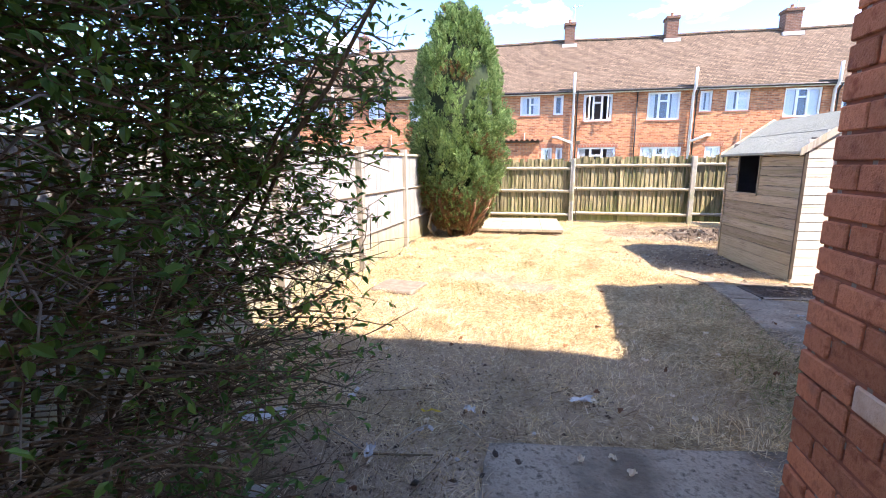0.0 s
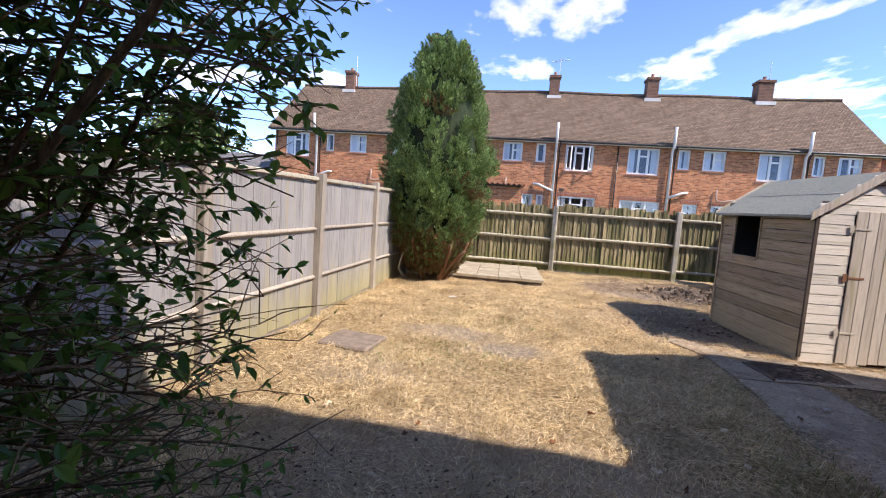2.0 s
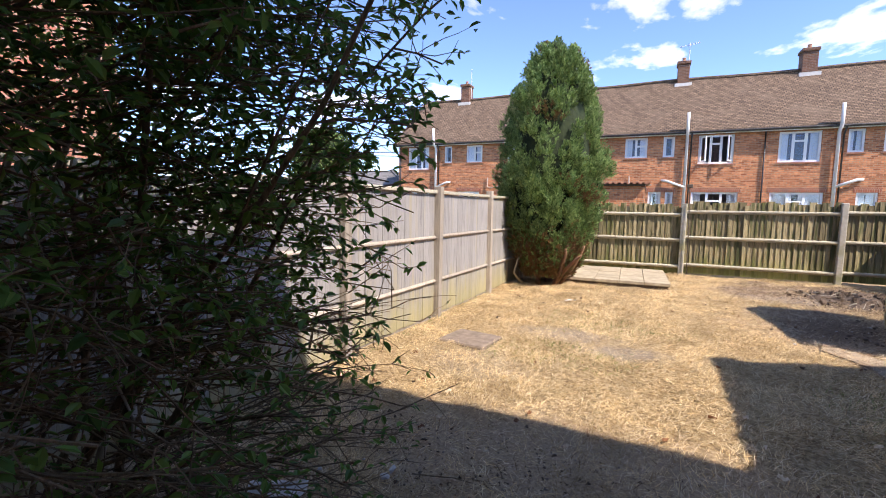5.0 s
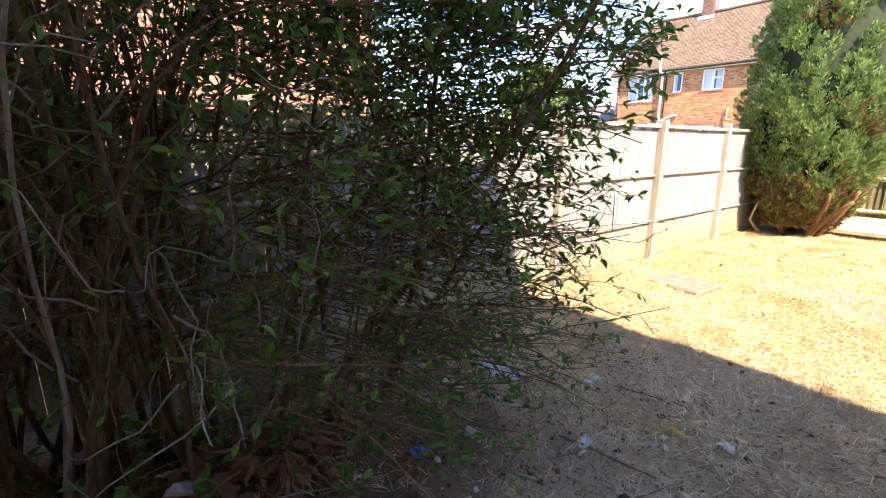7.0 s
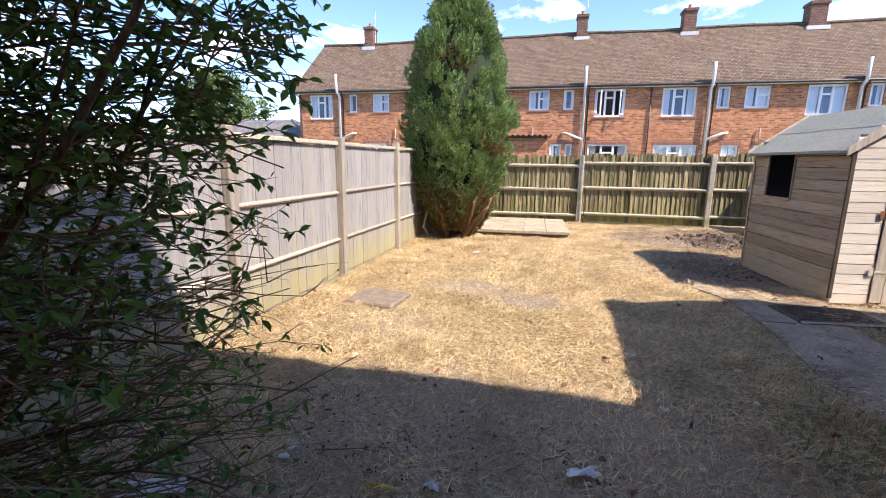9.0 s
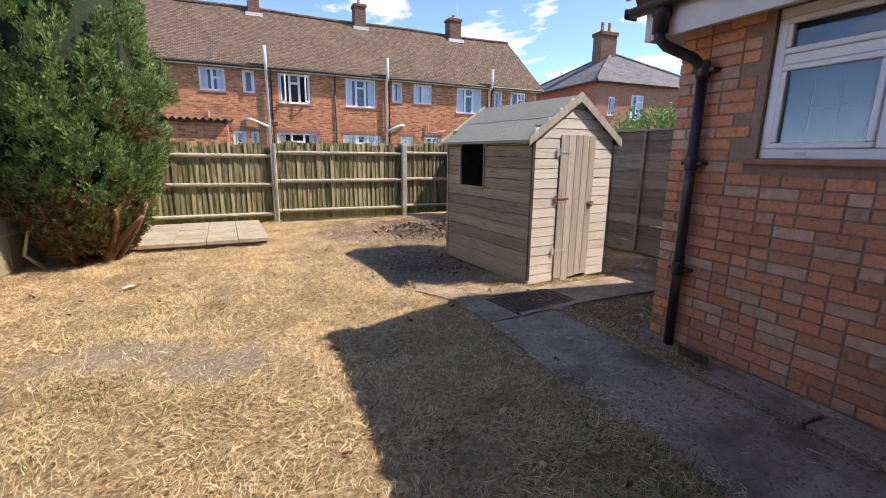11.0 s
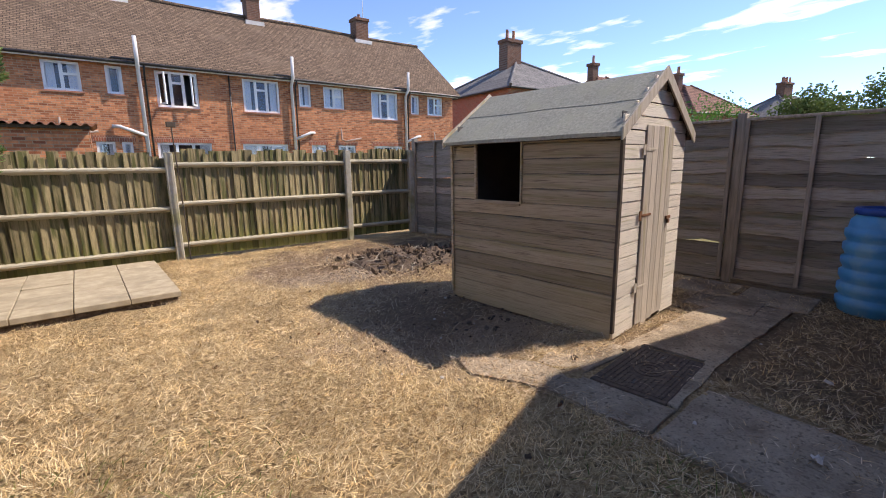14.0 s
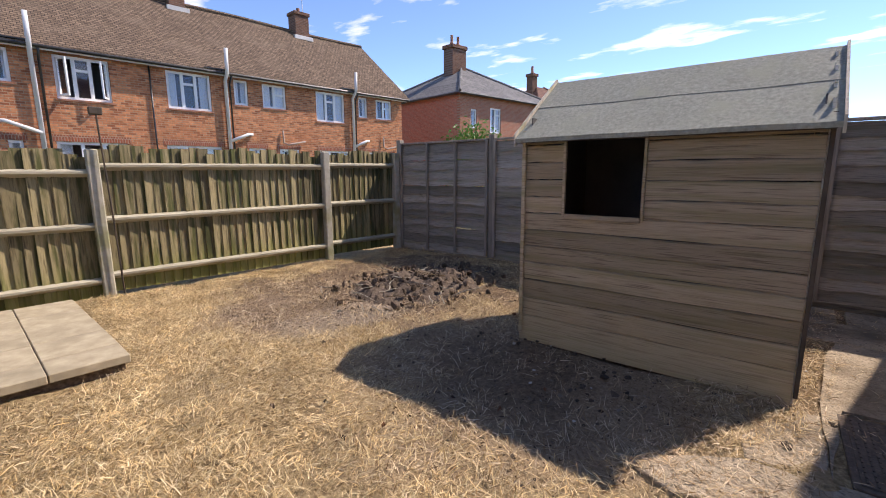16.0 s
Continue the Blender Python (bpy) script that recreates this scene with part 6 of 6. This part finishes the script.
green = lambda x, y: np.maximum.reduce([0.9 * blob(x, y, 0.05, 5.25, 0.25, 0.14), 0.35 * blob(x, y, 0.1, 4.9, 0.7, 0.35), 1.0 * blob(x, y, 2.55, 2.9, 0.38, 1.1), 0.35 * np.exp(-((x + 1.62) / 0.16) ** 2) * (y > 2.6) * (y < 8),
                                    0.3 * blob(x, y, 2.6, 4.6, 0.35, 0.8), 0.5 * np.exp(-((y - 11.95) / 0.10) ** 2) * (x > 1.4) * (x < 4.4), 0.25 * blob(x, y, 0.4, 6.4, 0.8, 0.5)])
blades("green_grass", 130000, green, (0.03, 0.09), 0.7, (0.0012, 0.0026), M["grass"], "sparse green grass in the dry lawn", 4)
blades("path_straw", 60000, lambda x, y: 0.10 * (wavy(x * 3, y * 3) > 0.2) + 0.03 + 0.9 * np.exp(-((x - 2.84 + 0.05 * wavy(3 * x, 4 * y)) / 0.07) ** 2) + 0.6 * np.exp(-((x - 3.66) / 0.06) ** 2) * (y < 5.4) + 0.5 * (y > 6.0), (0.02, 0.08), 0.12, (0.0010, 0.0022), M["straw_grey"], "loose straw blown over the concrete", 5,
       (2.62, 5.8, 2.0, 6.7), True)


def soil_chips():
    """Crumbs of soil, bark and stone on the bare ground by the shrub and the shed."""
    rng = np.random.default_rng(17)
    n = 15000
    x, y = rng.uniform(-1.5, 1.3, n), rng.uniform(-0.4, 3.2, n)
    keep = np.clip(soil_mask(x, y) * 1.1 - 0.25 * np.clip(x, 0, 1), 0, 1)
    xs, ys = rng.uniform(2.2, 5.9, n), rng.uniform(5.4, 11.6, n)
    x, y, keep = np.concatenate((x, xs)), np.concatenate((y, ys)), np.concatenate((keep, np.clip(soil_mask(xs, ys) + mud_mask(xs, ys), 0.02, 1) * 0.8))
    ok = (rng.random(2 * n) < keep) & ~on_concrete(x, y)
    x, y = x[ok], y[ok]
    n = len(x)
    r = np.clip(rng.lognormal(-5.1, 0.5, n), 0.003, 0.022)
    a = rng.uniform(0, 6.28, n)
    corner = []
    for k, (u, w, h) in enumerate(((1.3, 0, 0), (-0.2, 0.8, 0), (-0.9, -0.5, 0), (0.1, 0.1, 0.8))):
        q = rng.uniform(0.6, 1.3, n) * r
        corner.append(np.stack((x + q * (u * np.cos(a) - w * np.sin(a)), y + q * (u * np.sin(a) + w * np.cos(a)), height_at(x, y) + q * h), 1))
    i = np.arange(n)[:, None] * 4
    f = np.concatenate([i + np.array([t]) for t in ((0, 1, 3), (1, 2, 3), (2, 0, 3))], 0)
    ob = raw("soil_crumbs", np.stack(corner, 1).reshape(-1, 3).tolist(), f.tolist(), M["crumb"])
    tagged(ob, "crumbs of dark soil, bark and pale grit", "soil crumbs", kind="stuff")


soil_chips()


def twig_litter():
    t = random.Random(9)
    for i in range(70):
        x, y = t.uniform(-1.3, 1.2), t.uniform(0.2, 2.9)
        a, l = t.uniform(0, 6.28), t.uniform(0.08, 0.35)
        p = [(x + (k - 1.5) * l / 3 * math.cos(a) + t.uniform(-0.01, 0.01), y + (k - 1.5) * l / 3 * math.sin(a) + t.uniform(-0.01, 0.01), 0.012 + t.uniform(0, 0.012)) for k in range(4)]
        tagged(part("dead_twig", tube(p, [0.004, 0.004, 0.003, 0.002], 5), M["bark"] if i % 3 else M["pale_bark"]), "dry dead twig lying on the soil", "twig", "twigs on the soil")
    p = [(-0.10, 1.93, 0.02), (0.02, 1.95, 0.03), (0.20, 1.99, 0.02), (0.34, 2.02, 0.02)]
    tagged(part("dead_twig", tube(p, [0.007, 0.007, 0.006, 0.004], 6), M["bark"]), "long dark dead twig lying on the soil", "twig", "twigs on the soil")


twig_litter()


def rubble(name, label, cat, x, y, z, sx, sy, sz, seed, mat, turn=0, group=""):
    ob = new(name, chunk(seed, 0.5, mat, name, 1.0))
    ob.matrix_basis = pose(x, y, z, 0, 0, turn) @ Matrix.Diagonal((sx, sy, sz, 1))
    return tagged(ob, label, cat, group)


rubble("rubble", "cream coloured lump of broken masonry on the soil", "rubble", -0.72, 1.78, 0.045, 0.24, 0.13, 0.10, 3, M["cream"], -15)
rubble("rubble", "grey stone on the soil under the shrub", "rubble", -0.36, 1.60, 0.025, 0.10, 0.08, 0.07, 5, M["stone"], 30)
rubble("rubble", "large grey stone at the foot of the shrub", "rubble", -1.35, 0.12, 0.06, 0.24, 0.20, 0.16, 7, M["stone"], 10)
rubble("rubble", "broken brick lump under the shrub", "rubble", -0.85, 0.42, 0.03, 0.14, 0.09, 0.07, 8, M["stone"], 70)
g = random.Random(21)
for i in range(60):
    x, y = g.uniform(-1.2, 1.0), g.uniform(0.2, 2.6)
    sz = g.uniform(0.012, 0.045)
    rubble("pebble", "small pale stone scattered on the soil", "stone", x, y, 0.008, sz * 1.4, sz, sz * 0.7, i, M["stone"] if i % 3 else M["clod"], g.uniform(0, 180), "pebbles by the shrub")
for i in range(26):
    x, y = g.uniform(2.2, 5.2), g.uniform(3.3, 9.5)
    sz = g.uniform(0.015, 0.04)
    rubble("pebble", "small stone lying about the path and shed", "stone", x, y, 0.03, sz * 1.4, sz, sz * 0.7, i, M["stone"] if i % 2 else M["clod"], g.uniform(0, 180), "pebbles by the shed")


def scrap(name, label, cat, x, y, w, l, seed, mat, turn=0, z=0.03, group=""):
    """A crumpled flat scrap: paper, plastic or a dead leaf."""
    r = random.Random(seed)
    bm = bmesh.new()
    n = 5
    v = [[bm.verts.new((w * (i / (n - 1) - 0.5) * r.uniform(0.75, 1.1), l * (j / (n - 1) - 0.5) * r.uniform(0.75, 1.1), r.uniform(-0.012, 0.018))) for i in range(n)] for j in range(n)]
    for j in range(n - 1):
        for i in range(n - 1):
            bm.faces.new((v[j][i], v[j][i + 1], v[j + 1][i + 1], v[j + 1][i]))
    ob = part(name, bm, mat, None, "", pose(x, y, z, 0, 0, turn))
    return tagged(ob, label, cat, group)


scrap("plastic_scrap", "bright blue scrap of plastic on the soil", "litter", -0.42, 1.32, 0.09, 0.07, 1, M["bluelitter"], 20)
scrap("plastic_scrap", "small blue plastic scrap under the shrub", "litter", -0.83, 1.02, 0.05, 0.04, 2, M["bluelitter"], 70)
scrap("paper_scrap", "torn white paper scrap on dead grass", "litter", 0.02, 1.98, 0.05, 0.10, 3, M["litter"], 10)
scrap("yellow_scrap", "thin yellow scrap on dead grass", "litter", 0.24, 2.40, 0.12, 0.02, 4, M["yellow"], 15)
scrap("plastic_bag", "crumpled clear white plastic bag on the grass", "litter", 1.12, 2.72, 0.16, 0.07, 5, M["litter"], 20)
scrap("paper_scrap", "small white paper scrap on dead grass", "litter", 0.46, 2.46, 0.07, 0.05, 6, M["litter"], -20)
scrap("plastic_bag", "crumpled white plastic litter by the shrub", "litter", -0.72, 2.15, 0.30, 0.11, 7, M["litter"], 25)
scrap("plastic_bag", "pale crumpled plastic scrap on green grass", "litter", 2.45, 2.65, 0.13, 0.09, 8, M["litter"], 10)
scrap("paper_scrap", "pale scrap lying on the concrete path", "litter", 3.28, 4.75, 0.07, 0.05, 9, M["litter"], 10)
scrap("plastic_bag", "pale crumpled scrap on the dry lawn", "litter", -0.15, 7.6, 0.16, 0.10, 10, M["litter"], 40)
for i in range(60):
    x, y = g.uniform(-1.2, 2.6), g.uniform(0.5, 4.2)
    scrap("dead_leaf", "curled brown dead leaf on the ground", "leaf", x, y, g.uniform(0.03, 0.06), g.uniform(0.02, 0.03), 100 + i, M["straw_grey"] if i % 2 else M["rust"], g.uniform(0, 180), 0.02, "dead leaves")
cane = thing("garden_cane", "rusty metal stake standing before the fence", "stake", pose(1.73, 11.93, 0))
part("rod", tube([(0, 0, -0.05), (-0.02, 0.0, 1.0), (-0.05, 0.02, 2.02)], 0.009, 6), M["shed_dark"], cane)
part("head", box(-0.11, 0.0, 1.96, 0.01, 0.06, 2.04, 0.01), M["shed_dark"], cane)

stump = thing("rotten_stump", "crumbling red-brown rotten stump under the shrub", "stump", pose(-0.80, 0.78, 0))
lumps = [chunk(40 + k, 0.07, M["red_bark"], "rotten_lump", 0.8) for k in range(5)]
for i in range(44):
    a = g.uniform(0, 6.28)
    rr = 0.30 * g.random() ** 0.7
    piece("rotten_lump", lumps[i % 5], stump, pose(rr * math.cos(a), rr * math.sin(a) * 1.5, 0.015 + 0.10 * g.random() * max(0.1, 1 - rr / 0.3), g.uniform(0, 90), g.uniform(0, 90), g.uniform(0, 180)) @ Matrix.Diagonal((g.uniform(0.4, 1), g.uniform(0.3, 0.7), g.uniform(0.4, 1.3), 1)))
for i in range(26):
    a = g.uniform(0, 6.28)
    st = Vector((0.12 * math.cos(a), 0.18 * math.sin(a), 0.10 * g.random() + 0.03))
    fibre = [Vector((p.x, p.y, max(0.008, p.z))) for p in grow(st, (math.cos(a), math.sin(a), -0.1), g.uniform(0.15, 0.42), 6, 0.22, 0.06, g)]
    part("root_fibre", tube(fibre, [0.011, 0.010, 0.008, 0.006, 0.005, 0.004, 0.002], 5), M["red_bark"], stump)

for i in range(70):
    x, y = g.gauss(-0.55, 0.35), g.gauss(1.05, 0.5)
    if x < 0.55:
        rubble("grit", "white chip of grit on dark soil", "grit", x, y, 0.012, g.uniform(0.008, 0.026), g.uniform(0.006, 0.016), 0.008, i % 12, M["litter"], g.uniform(0, 180), "grit under the shrub")
for i, (x, y, w, a) in enumerate(((-1.0, 1.28, 0.12, 12), (-1.15, 0.55, 0.16, 40), (-0.98, 0.40, 0.10, 75), (-0.62, 1.18, 0.07, 20))):
    scrap("paper_scrap", "pale torn scrap under the shrub", "litter", x, y, w, 0.025, 400 + i, M["litter"], a, 0.03)
rubble("rubble", "pinkish broken brick lump on dark soil", "rubble", -0.52, 0.30, 0.035, 0.17, 0.10, 0.09, 9, M["brick_pale"], 25)
slate = part("slate_piece", box(-0.11, -0.08, 0, 0.11, 0.08, 0.012, 0.003), M["iron"], m=pose(-0.30, 0.98, 0.022, 8, -5, 35))
tagged(slate, "dark flat broken slate lying on the soil", "slate")
for i in range(60):
    x, y = min(3.9, 3.85 - abs(g.gauss(0, 0.55))), g.gauss(7.6, 0.7)
    sz = min(0.06, 0.012 + g.expovariate(1 / 0.012))
    rubble("soil_clod", "dark clod of dug soil by the shed", "clod", x, y, 0.01, sz * 1.3, sz, sz * 0.7, i % 9, M["clod"] if i % 11 else M["stone"], g.uniform(0, 180), "clods by the shed")
for i in range(34):
    x, y = g.uniform(-1.2, 4.2), g.uniform(3.2, 9.2)
    scrap("dead_leaf", "small dark dead leaf on the dry lawn", "leaf", x, y, g.uniform(0.02, 0.05), g.uniform(0.015, 0.03), 300 + i, M["clod"] if i % 2 else M["rust"], g.uniform(0, 180), 0.02, "dead leaves on the lawn")

# ---- bricks of the two walls beside the path ----
lay_bricks(wall_ext, 3.93, 4.56, 2.55, 0.074, 30, (WIN[0] - 0.0, WIN[1], WIN[2] - 0.04, WIN[3]))
# the side wall takes the brick copy that has shade in its colour
lay_bricks(wall_side, 1.58, 1.50, 0.42, 0.03, 33, None, 0.02, SHADE_BRICKS)
